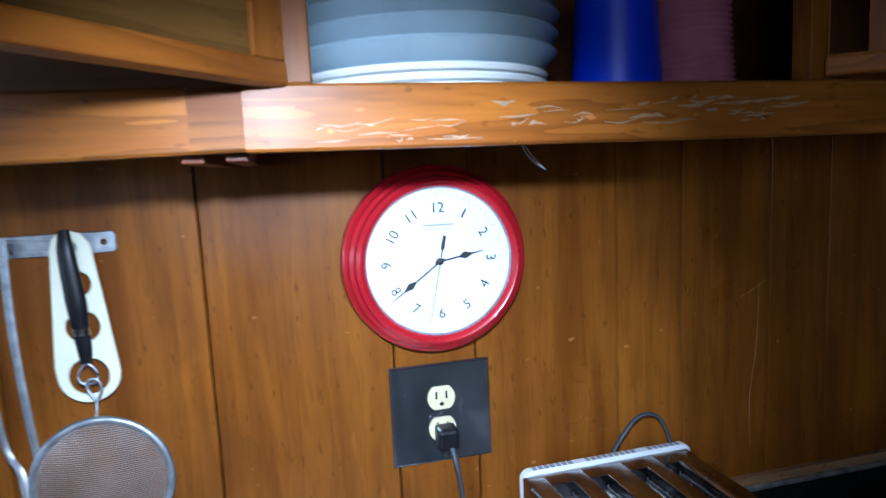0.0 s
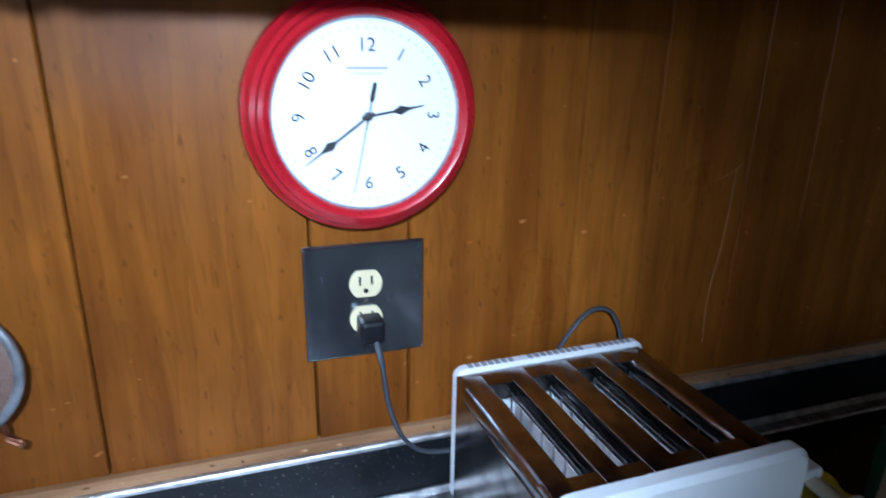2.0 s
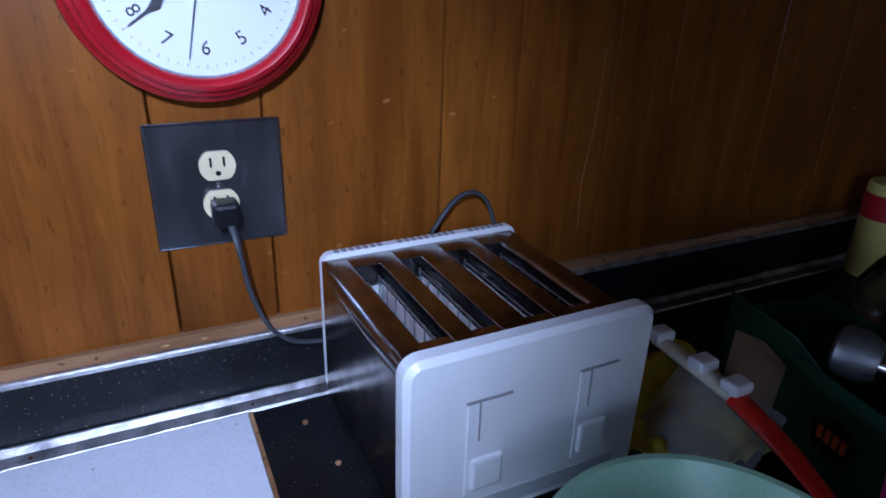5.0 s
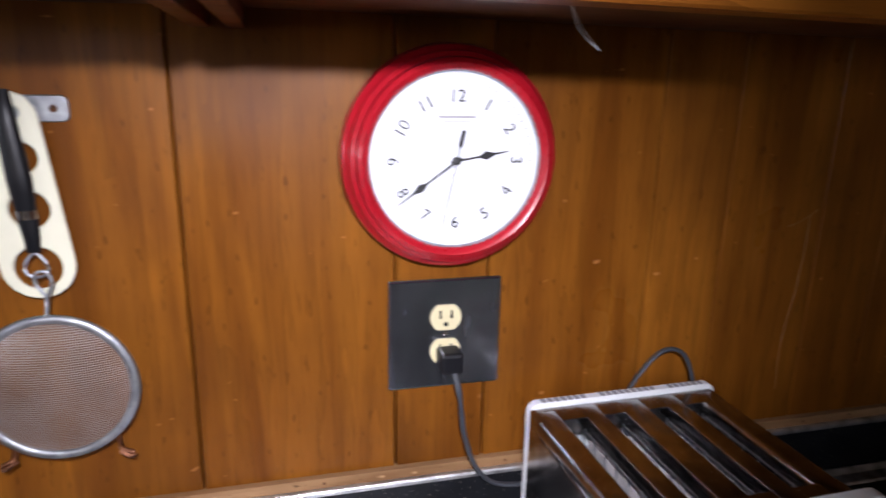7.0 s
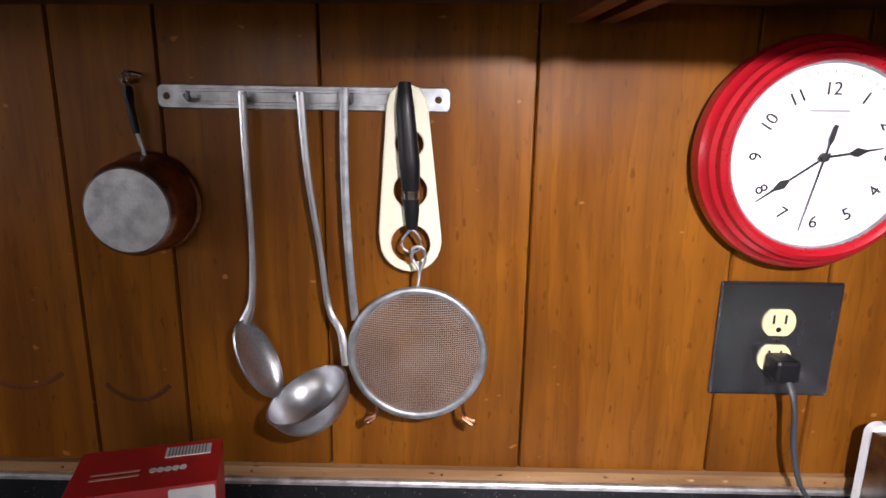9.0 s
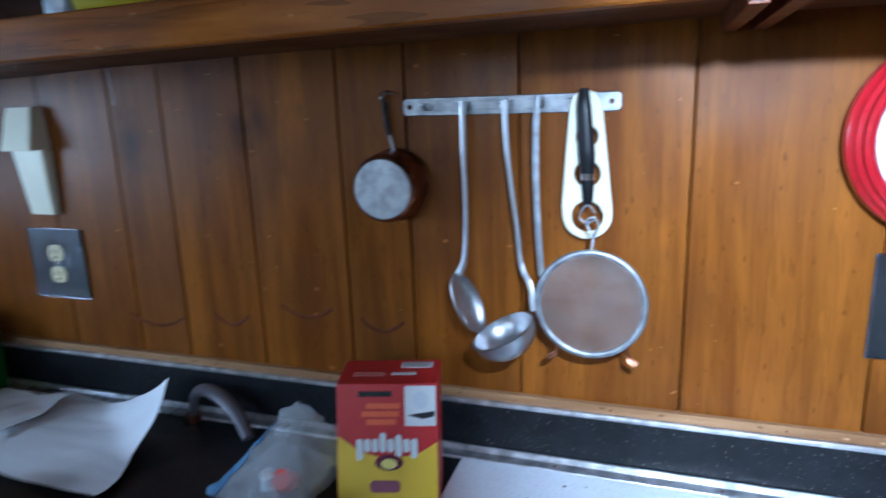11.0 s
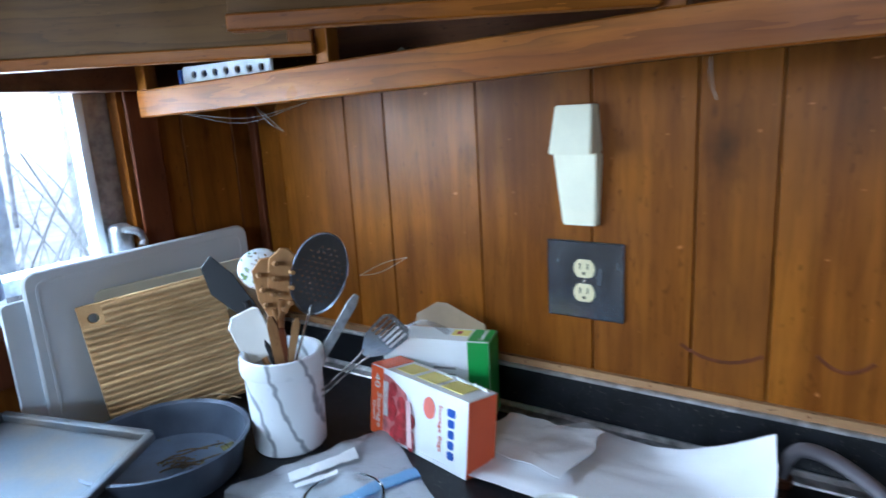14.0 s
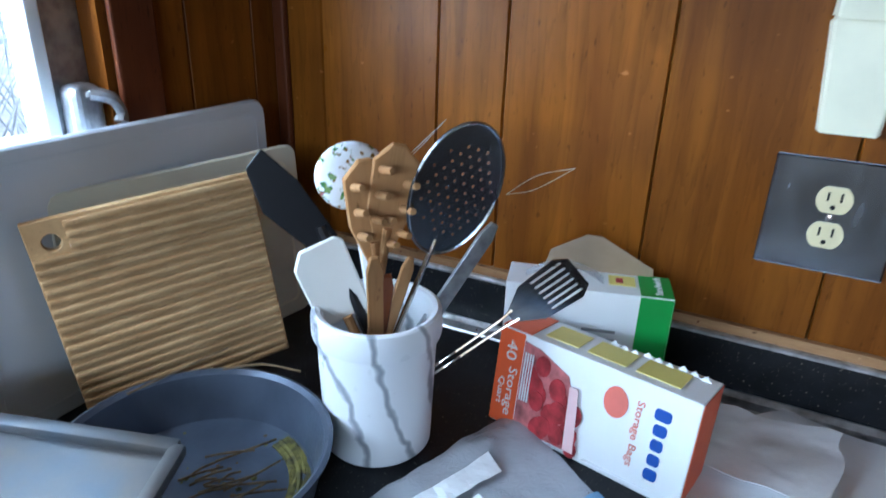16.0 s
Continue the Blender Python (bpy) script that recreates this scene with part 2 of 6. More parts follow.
def marble(name):
    """White stone with slanting grey veins."""
    m = mat(name, (0.82, 0.85, 0.88), 0.3, vary=0.03, scale=8, fine=30)
    n, l = m.node_tree.nodes, m.node_tree.links
    b = n["Principled BSDF"]
    old = b.inputs["Base Color"].links[0].from_socket
    tc, mp, wv = n.new("ShaderNodeTexCoord"), n.new("ShaderNodeMapping"), n.new("ShaderNodeTexWave")
    mp.inputs["Rotation"].default_value = (radians(0), radians(22), radians(-45))
    wv.inputs["Scale"].default_value, wv.inputs["Distortion"].default_value, wv.inputs["Detail"].default_value, wv.inputs["Detail Scale"].default_value = 7.0, 3.0, 3, 2.2
    l.new(tc.outputs["Object"], mp.inputs["Vector"])
    l.new(mp.outputs["Vector"], wv.inputs["Vector"])
    mr, mx = n.new("ShaderNodeMapRange"), n.new("ShaderNodeMix")
    mr.inputs["From Min"].default_value, mr.inputs["From Max"].default_value = 0.92, 1.0
    mr.inputs["To Max"].default_value = 0.8
    mx.data_type = "RGBA"
    l.new(wv.outputs["Fac"], mr.inputs["Value"])
    l.new(mr.outputs["Result"], mx.inputs["Factor"])
    l.new(old, mx.inputs["A"])
    mx.inputs["B"].default_value = (0.16, 0.18, 0.22, 1)
    l.new(mx.outputs["Result"], b.inputs["Base Color"])
    return m


MARBLE = marble("veined_white_marble")
PLASTER = mat("plain_room_paint", (0.42, 0.34, 0.24), 0.7, vary=0.05, scale=4)
FLOORM = mat("brown_lino", (0.16, 0.11, 0.075), 0.5, vary=0.2, scale=8)
GREYPAN = mat("dark_grey_nonstick", (0.085, 0.105, 0.145), 0.34, 0.35, vary=0.12, scale=22, bump=0.1)
TRAYM = mat("stained_baking_sheet", (0.10, 0.12, 0.145), 0.42, 0.5, vary=0.2, scale=14, second=(0.15, 0.13, 0.11))
BAMBOO = wood("pale_ribbed_wood", (0.56, 0.38, 0.19), (0.40, 0.245, 0.11), "y", 0.6, fleck=0.3)
SPOONWOOD = wood("worn_wooden_spoon", (0.50, 0.285, 0.125), (0.33, 0.165, 0.065), "z", 0.55, fleck=0.6)
BOARDW = mat("white_cutting_board", (0.70, 0.76, 0.82), 0.45, vary=0.03, scale=7, bump=0.06)
BOARDC = mat("cream_cutting_board", (0.66, 0.65, 0.53), 0.5, vary=0.06, scale=12)
ORANGE = mat("orange_carton", (0.82, 0.13, 0.035), 0.42, vary=0.03)
CARTON = mat("white_carton", (0.82, 0.84, 0.85), 0.45, vary=0.02)
GREEN = mat("green_carton", (0.03, 0.33, 0.055), 0.42, vary=0.04)
KRAFT = mat("brown_kraft_card", (0.40, 0.30, 0.20), 0.7, vary=0.06, scale=30)
REDPRINT = mat("red_print", (0.56, 0.018, 0.022), 0.42, vary=0.05)
GLOW = mat("pale_sky_glow", (0.8, 0.8, 0.8), 0.9, emit=(0.95, 0.98, 1.0), strength=4.5)
SCRATCH = mat("pale_scratch", (0.42, 0.24, 0.10), 0.6)
BERRY = mat("berry_print", (0.50, 0.04, 0.05), 0.42, vary=0.35, scale=60)
YELLOWP = mat("yellow_print", (0.86, 0.58, 0.03), 0.42, vary=0.03)
YELLOWL = mat("pale_yellow_print", (0.86, 0.76, 0.22), 0.42, vary=0.03)
NAVY = mat("blue_print", (0.02, 0.08, 0.36), 0.42, vary=0.04)
PURPLE = mat("dark_mug_print", (0.10, 0.018, 0.055), 0.25, vary=0.5, scale=55, second=(0.30, 0.05, 0.045))
CERAMIC = mat("white_glazed_ceramic", (0.82, 0.83, 0.80), 0.14, vary=0.03, scale=10)
STONEWARE = mat("grey_blue_plate_glaze", (0.36, 0.45, 0.50), 0.14, vary=0.06, scale=16)
BLUECUP = mat("bright_blue_plastic", (0.012, 0.035, 0.62), 0.35, vary=0.05)
YELLOWCUP = mat("yellow_green_plastic", (0.62, 0.52, 0.012), 0.4, vary=0.06)
MINT = mat("mint_green_bowl", (0.52, 0.86, 0.62), 0.28, vary=0.03, scale=6)
PINK = mat("magenta_tumbler", (0.40, 0.015, 0.16), 0.3, vary=0.06)
DKGREEN = mat("dark_green_carton", (0.012, 0.065, 0.035), 0.5, vary=0.1)
REDPLASTIC = mat("bright_red_plastic", (0.72, 0.025, 0.012), 0.3, vary=0.04)
YELLOWCLOTH = mat("yellow_rubber", (0.72, 0.60, 0.03), 0.55, vary=0.15, scale=40, bump=0.3)
TWIG = mat("dry_twig", (0.20, 0.13, 0.06), 0.8, vary=0.3, scale=80)
MOSS = mat("damp_debris", (0.17, 0.15, 0.03), 0.8, vary=0.4, scale=90)
BARK = mat("grey_bark", (0.52, 0.51, 0.49), 0.9, vary=0.3, scale=5)
LEAFLITTER = mat("pale_leaf_litter", (0.60, 0.56, 0.52), 0.95, vary=0.2, scale=1.5)
COPPER = mat("tarnished_copper", (0.34, 0.14, 0.075), 0.3, 0.9, vary=0.3, scale=40)
SCRAPE = mat("scraped_pale_wood", (0.36, 0.22, 0.12), 0.6, vary=0.2, scale=90, fine=600)
COBWEB = mat("grey_cobweb", (0.55, 0.54, 0.50), 0.9, vary=0.05)
RUBBERW = mat("white_rubber_spatula", (0.80, 0.80, 0.76), 0.5, vary=0.03)
def floral(name):
    """White enamel strewn with small leaves and flowers."""
    m = mat(name, (0.78, 0.82, 0.86), 0.25, vary=0.02, scale=8)
    n, l = m.node_tree.nodes, m.node_tree.links
    b = n["Principled BSDF"]
    old = b.inputs["Base Color"].links[0].from_socket
    tc, nz, vo = n.new("ShaderNodeTexCoord"), n.new("ShaderNodeTexNoise"), n.new("ShaderNodeTexVoronoi")
    nz.inputs["Scale"].default_value, vo.inputs["Scale"].default_value = 7.0, 16.0
    ramp = n.new("ShaderNodeValToRGB")
    ramp.color_ramp.interpolation = "CONSTANT"
    for k, (at, c) in enumerate(((0.0, (0.05, 0.16, 0.05)), (0.35, (0.20, 0.11, 0.02)), (0.6, (0.16, 0.26, 0.08)), (0.8, (0.42, 0.12, 0.16)))):
        e = ramp.color_ramp.elements[k] if k < 2 else ramp.color_ramp.elements.new(at)
        e.position, e.color = at, (*c, 1)
    mr, mx = n.new("ShaderNodeMapRange"), n.new("ShaderNodeMix")
    mr.inputs["From Min"].default_value, mr.inputs["From Max"].default_value = 0.57, 0.61
    mx.data_type = "RGBA"
    l.new(tc.outputs["Object"], nz.inputs["Vector"])
    l.new(tc.outputs["Object"], vo.inputs["Vector"])
    l.new(nz.outputs["Fac"], mr.inputs["Value"])
    l.new(vo.outputs["Color"], ramp.inputs["Fac"])
    l.new(mr.outputs["Result"], mx.inputs["Factor"])
    l.new(old, mx.inputs["A"])
    l.new(ramp.outputs["Color"], mx.inputs["B"])
    l.new(mx.outputs["Result"], b.inputs["Base Color"])
    return m


FLORAL = floral("floral_enamel")
GLASS = glass("clear_glass", (0.97, 0.99, 0.99))
PANE = glass("window_glass", (0.98, 1.0, 1.0), thin=0.06)
PINKGLASS = mat("rose_pressed_glass", (0.42, 0.14, 0.20), 0.14, vary=0.1, scale=30, coat=0.3)
POLY = glass("clear_polythene", (0.94, 0.96, 0.98), thin=0.17)
BAGFILM = glass("dusty_polythene", (0.90, 0.93, 0.97), thin=0.36)
POLYB = glass("blue_polythene", (0.35, 0.62, 0.9), thin=0.55)

# ---- mesh helpers ----


def mesh(name, bm, material, smooth=None):
    bmesh.ops.recalc_face_normals(bm, faces=bm.faces)
    me = bpy.data.meshes.new(name)
    bm.to_mesh(me)
    bm.free()
    me.materials.append(material)
    if smooth is not None:
        me.shade_smooth()
        if smooth > 0:
            me.set_sharp_from_angle(angle=radians(smooth))
    return me


def part(name, bm, material, parent=None, label="", smooth=None, m=None):
    ob = new(name, mesh(name, bm, material, smooth))
    if parent is not None:
        ob.parent = parent
    if m is not None:
        ob.matrix_basis = m
    return tagged(ob, label) if label else ob


def thing(name, label, category, m=None, group=""):
    ob = new(name)
    ob.empty_display_size = 0.02
    if m is not None:
        ob.matrix_basis = m
    return tagged(ob, label, category, group)


def structure(name, bm, material, label, smooth=None):
    ob = part(name, bm, material, None, "", smooth)
    return tagged(ob, label, "structure", kind="structure")


def box(x0, x1, y0, y1, z0, z1, bevel=0.0, seg=2, bm=None):
    own = bmesh.new()
    v = [own.verts.new((x, y, z)) for x in (x0, x1) for y in (y0, y1) for z in (z0, z1)]
    for f in ((0, 1, 3, 2), (4, 6, 7, 5), (0, 4, 5, 1), (2, 3, 7, 6), (0, 2, 6, 4), (1, 5, 7, 3)):
        own.faces.new([v[i] for i in f])
    if bevel:
        bmesh.ops.bevel(own, geom=own.edges[:], offset=bevel, segments=seg, profile=0.5, affect="EDGES")
    if bm is None:
        return own
    join(bm, own)
    return bm


def join(bm, other):
    tmp = bpy.data.meshes.new("tmp")
    other.to_mesh(tmp)
    other.free()
    bm.from_mesh(tmp)
    bpy.data.meshes.remove(tmp)
    return bm


def lathe(profile, n=40, m=None, bm=None):
    """Turn a list of (radius, height) round z."""
    bm = bm or bmesh.new()
    rings = []
    for r, z in profile:
        if r < 1e-6:
            rings.append([bm.verts.new((0, 0, z))])
        else:
            rings.append([bm.verts.new((r * math.cos(2 * math.pi * i / n), r * math.sin(2 * math.pi * i / n), z)) for i in range(n)])
    for a, b in zip(rings, rings[1:]):
        for i in range(n):
            j = (i + 1) % n
            if len(a) == 1 and len(b) == 1:
                continue
            if len(a) == 1:
                bm.faces.new((a[0], b[i], b[j]))
            elif len(b) == 1:
                bm.faces.new((a[i], a[j], b[0]))
            else:
                bm.faces.new((a[i], a[j], b[j], b[i]))
    if m is not None:
        bmesh.ops.transform(bm, matrix=m, verts=[v for ring in rings for v in ring])
    return bm


def smoothed(points, n=8):
    """Catmull-Rom through the points."""
    p = [Vector(q) for q in points]
    p = [2 * p[0] - p[1]] + p + [2 * p[-1] - p[-2]]
    out = []
    for i in range(1, len(p) - 2):
        for k in range(n):
            t = k / n
            out.append(0.5 * (2 * p[i] + (p[i + 1] - p[i - 1]) * t + (2 * p[i - 1] - 5 * p[i] + 4 * p[i + 1] - p[i + 2]) * t * t + (3 * p[i] - p[i - 1] - 3 * p[i + 1] + p[i + 2]) * t ** 3))
    return out + [p[-2]]


def tube(points, r, n=10, flat=1.0, up=(0, 0, 1), curve=8, bm=None):
    """A rod along points; r is a number or one per given point; flat squeezes it across up."""
    bm = bm or bmesh.new()
    rr = r if isinstance(r, (list, tuple)) else [r] * len(points)
    p = smoothed(points, curve) if curve else [Vector(q) for q in points]
    rings = []
    for i, c in enumerate(p):
        u = i / (len(p) - 1) * (len(rr) - 1)
        a = min(int(u), len(rr) - 2)
        rad = rr[a] + (rr[a + 1] - rr[a]) * (u - a)
        d = (p[min(i + 1, len(p) - 1)] - p[max(i - 1, 0)]).normalized()
        s = d.cross(Vector(up))
        s = s.normalized() if s.length > 1e-4 else d.orthogonal().normalized()
        w = s.cross(d)
        rings.append([bm.verts.new(c + s * rad * math.cos(2 * math.pi * k / n) + w * rad * flat * math.sin(2 * math.pi * k / n)) for k in range(n)])
    for a, b in zip(rings, rings[1:]):
        for k in range(n):
            bm.faces.new((a[k], a[(k + 1) % n], b[(k + 1) % n], b[k]))
    bm.faces.new(rings[0])
    bm.faces.new(rings[-1])
    return bm


def slab(outline, depth, holes=(), bevel=0.0, bm=None):
    """An outline in the xz plane, with holes, given a depth from y = 0 back to y = depth."""
    own = bmesh.new()
    edges = []
    for loop in (outline, *holes):
        v = [own.verts.new((x, 0, z)) for x, z in loop]
        edges += [own.edges.new((v[i], v[(i + 1) % len(v)])) for i in range(len(v))]
    bmesh.ops.triangle_fill(own, edges=edges, use_beauty=True)
    bmesh.ops.recalc_face_normals(own, faces=own.faces)
    geom = bmesh.ops.extrude_face_region(own, geom=own.faces[:])["geom"]
    bmesh.ops.translate(own, vec=(0, depth, 0), verts=[g for g in geom if isinstance(g, bmesh.types.BMVert)])
    if bevel:
        bmesh.ops.recalc_face_normals(own, faces=own.faces)
        sharp = [e for e in own.edges if len(e.link_faces) == 2 and e.calc_face_angle(0) > 0.9]
        bmesh.ops.bevel(own, geom=sharp, offset=bevel, segments=1, affect="EDGES")
    return own if bm is None else join(bm, own)


def circle(cx, cz, r, n=28, rz=None):
    return [(cx + r * math.cos(2 * math.pi * i / n), cz + (rz or r) * math.sin(2 * math.pi * i / n)) for i in range(n)]


def rounded(x0, x1, z0, z1, r, n=5):
    out = []
    for cx, cz, a in ((x1 - r, z1 - r, 0), (x0 + r, z1 - r, 90), (x0 + r, z0 + r, 180), (x1 - r, z0 + r, 270)):
        out += [(cx + r * math.cos(radians(a + 90 * k / n)), cz + r * math.sin(radians(a + 90 * k / n))) for k in range(n + 1)]
    return out


def sheet(nx, ny, f, thick=0.0012):
    """A thin sheet whose points are f(u, v)."""
    bm = bmesh.new()
    top = [[bm.verts.new(f(i / nx, j / ny)) for j in range(ny + 1)] for i in range(nx + 1)]
    for i in range(nx):
        for j in range(ny):
            bm.faces.new((top[i][j], top[i + 1][j], top[i + 1][j + 1], top[i][j + 1]))
    bmesh.ops.recalc_face_normals(bm, faces=bm.faces)
    bmesh.ops.solidify(bm, geom=bm.faces[:], thickness=thick)
    return bm


def text_mesh(body, size, depth=0.0003, align="CENTER"):
    cu = bpy.data.curves.new("letters", "FONT")
    cu.body, cu.size, cu.extrude, cu.align_x, cu.align_y = body, size, depth, align, "CENTER"
    cu.resolution_u = 3
    ob = bpy.data.objects.new("letters", cu)
    scene.collection.objects.link(ob)
    me = bpy.data.meshes.new_from_object(ob.evaluated_get(bpy.context.evaluated_depsgraph_get()))
    bpy.data.objects.remove(ob)
    return me


def lettering(body, size, material, parent, m, label="", name="lettering"):
    me = text_mesh(body, size)
    me.materials.clear()
    me.materials.append(material)
    ob = new(name, me)
    ob.parent, ob.matrix_basis = parent, m
    return tagged(ob, label) if label else ob


UP = pose(0, 0, 0, 90, 0, 0)  # lays xy lettering upright, facing -y

# ---- the room ----
WALL, WEST, TOP = 0.713, -1.845, 0.897  # back wall's face, window wall's face, worktop's height
EAST, SOUTH, CEIL = 2.2, -2.2, 2.3
SHELF = ((-1.80, 1.420), (-1.19, 1.437), (-0.92, 1.446), (-0.40, 1.455), (0.0, 1.461), (0.45, 1.457), (2.2, 1.452))


def shelf_z(x):
    """The underside of the sagging shelf edge."""
    for (a, za), (b, zb) in zip(SHELF, SHELF[1:]):
        if x <= b:
            return za + (zb - za) * (x - a) / (b - a)
    return SHELF[-1][1]


wall_north = structure("wall_north", box(WEST - 0.12, EAST + 0.12, WALL + 0.016, WALL + 0.13, 0, CEIL), DARKWOOD, "back wall behind the kitchen worktop, clad in varnished pine")
bm = box(WEST - 0.12, WEST - 0.016, 0.437, WALL + 0.016, 0, CEIL)
box(WEST - 0.12, WEST - 0.016, -0.62, 0.437, 0, 1.10, bm=bm)
box(WEST - 0.12, WEST - 0.016, -0.62, 0.437, 1.80, CEIL, bm=bm)
box(WEST - 0.12, WEST - 0.016, SOUTH, -0.62, 0, CEIL, bm=bm)
wall_west = structure("wall_west", bm, DARKWOOD, "window wall at the end of the worktop, clad in varnished pine")
# unseen south wall; its opening is added to let the fill light in
bm = box(WEST - 0.12, -1.65, SOUTH - 0.12, SOUTH, 0, CEIL)
box(-0.15, EAST + 0.12, SOUTH - 0.12, SOUTH, 0, CEIL, bm=bm)
box(-1.65, -0.15, SOUTH - 0.12, SOUTH, 0, 0.95, bm=bm)
box(-1.65, -0.15, SOUTH - 0.12, SOUTH, 2.05, CEIL, bm=bm)
structure("wall_south", bm, PLASTER, "plain painted wall, out of view, with an added window opening")
structure("wall_east", box(EAST, EAST + 0.12, SOUTH, WALL + 0.016, 0, CEIL), PLASTER, "plain painted end wall")
structure("floor", box(WEST - 0.12, EAST + 0.12, SOUTH - 0.12, WALL + 0.13, -0.1, 0), FLOORM, "brown kitchen floor")
structure("ceiling", box(WEST - 0.12, EAST + 0.12, SOUTH - 0.12, WALL + 0.13, CEIL, CEIL + 0.1), PLASTER, "plain painted ceiling")

# ---- worktop ----
worktop = structure("worktop", box(WEST - 0.01, EAST, 0.115, 0.706, TOP - 0.038, TOP, 0.003), LAMINATE, "black speckled laminate worktop, dusty and cluttered")
tagged(worktop, category="worktop")
base = thing("base_cabinet", "dark wooden base cabinet below the worktop", "cabinet")
part("body", box(WEST - 0.01, EAST, 0.14, 0.70, 0.08, TOP - 0.038), DARKWOOD, base)
part("plinth", box(WEST - 0.01, EAST, 0.20, 0.70, 0.0, 0.08), BLACK, base)


def prism(x0, x1, profile):
    bm = bmesh.new()
    a, b = ([bm.verts.new((x, y, z)) for y, z in profile] for x in (x0, x1))
    n = len(profile)
    for i in range(n):
        bm.faces.new((a[i], a[(i + 1) % n], b[(i + 1) % n], b[i]))
    bm.faces.new(a)
    bm.faces.new(b)
    return bm


upstand = structure("upstand", prism(WEST, EAST, ((0.699, TOP), (0.701, TOP + 0.074), (WALL, TOP + 0.074), (WALL, TOP))), LAMINATE, "black laminate upstand behind the worktop")
part("cove_strip", prism(WEST + 0.03, EAST, ((0.670, TOP), (0.672, TOP + 0.0028), (0.688, TOP + 0.0035), (0.694, TOP + 0.009), (0.697, TOP + 0.009), (0.697, TOP))), ALU, upstand, "scuffed aluminium strip along the back of the worktop")
part("top_strip", prism(WEST, EAST, ((0.6980, TOP + 0.0720), (0.6980, TOP + 0.0755), (0.7000, TOP + 0.0775), (WALL, TOP + 0.0775), (WALL, TOP + 0.074), (0.7005, TOP + 0.074))), ALU, upstand, "thin bright aluminium capping")
part("wood_strip", box(WEST, EAST, 0.7045, WALL + 0.016, TOP + 0.0775, TOP + 0.090, 0.001), TRIMWOOD, upstand, "paint-splashed wooden strip above the capping")
for x in np.arange(-1.7, 2.1, 0.21):
    part("nail", lathe(((0.0, 0.0012), (0.0015, 0.001), (0.0018, 0)), 10, pose(x, 0.6800, TOP + 0.0031)), DARKWOOD, upstand)
    part("nail", lathe(((0.0, 0.001), (0.0014, 0.0008), (0.0016, 0)), 10, pose(x + 0.07, 0.7045, TOP + 0.084, 90)), DARKWOOD, upstand)
west_upstand = structure("upstand_west", box(WEST - 0.016, WEST + 0.016, 0.115, 0.697, TOP, TOP + 0.072, 0.002), LAMINATE, "black laminate upstand below the window")
part("top_strip", box(WEST - 0.016, WEST + 0.019, 0.115, 0.697, TOP + 0.072, TOP + 0.075), ALU, west_upstand)

# ---- upper cabinet ----
cab = thing("wall_cabinet", "built-in varnished pine wall cabinet with doors standing ajar", "cabinet", pose(0, 0, 1.46))
DROP = pose(0, 0, -1.46)


def cab_part(name, bm, material, label="", parent=None, m=None):
    return part(name, bm, material, parent or cab, label, m=DROP @ m if m is not None else DROP)


def sloped(x0, x1, y0, y1, lo, hi, step=0.15, bev=0.002):
    """A board that follows the shelf's sag; lo and hi count from its underside."""
    bm = bmesh.new()
    n = max(1, round((x1 - x0) / step))
    prev = None
    for i in range(n + 1):
        x = x0 + (x1 - x0) * i / n
        z = shelf_z(x)
        ring = [bm.verts.new((x, y, z + h)) for y, h in ((y0 + bev, lo), (y0, lo + bev), (y0, hi - bev), (y0 + bev, hi), (y1, hi), (y1, lo))]
        if prev:
            for k in range(6):
                bm.faces.new((prev[k], prev[(k + 1) % 6], ring[(k + 1) % 6], ring[k]))
        else:
            bm.faces.new(ring)
        prev = ring
    bm.faces.new(prev)
    return bm


cab_part("shelf_edge", sloped(-1.80, -0.042, 0.440, 0.462, 0.0, 0.045), PINE_X, "long pine shelf edge with a swirling grain")
cab_part("shelf_edge", sloped(-0.042, -0.006, 0.438, 0.462, 0.0, 0.043), PINE_X, "short spliced block in the shelf edge")
cab_part("shelf_edge", sloped(-0.006, EAST, 0.434, 0.462, -0.001, 0.045), PINE_X, "pine shelf edge with scraped paint")
cab_part("shelf_bottom", sloped(-1.80, EAST, 0.462, WALL - 0.001, 0.012, 0.034), DARKWOOD, "underside of the shelf in dark wood")
cab_part("cabinet_end", box(-1.80, -1.782, 0.462, WALL - 0.001, 1.46, 2.28), DARKWOOD)
cab_part("cabinet_top", box(-1.80, EAST, 0.462, WALL - 0.001, 2.26, 2.298), DARKWOOD)
cab_part("upper_shelf", box(-1.78, EAST, 0.475, WALL - 0.001, 1.83, 1.85), PINE_X)
cab_part("cabinet_back", box(-1.78, EAST, WALL - 0.006, WALL - 0.001, 1.50, 2.26), DARKWOOD)
cab_part("head_rail", box(-1.80, EAST, 0.440, 0.462, 2.20, 2.298), PINE_X)
for x, w in ((-1.80, 0.03), (-1.37, 0.022), (-0.925, 0.028), (-0.49, 0.022), (0.016, 0.026), (0.46, 0.03), (0.93, 0.03), (1.40, 0.03), (1.87, 0.03)):
    cab_part("stile", box(x, x + w, 0.440, 0.462, shelf_z(x) + 0.045, 2.20, 0.0015), PINE)
for x in (-0.052, -0.022):
    cab_part("batten", box(x, x + 0.016, 0.463, WALL - 0.002, shelf_z(x) - 0.006, shelf_z(x) + 0.012, 0.001), PINE_RED)


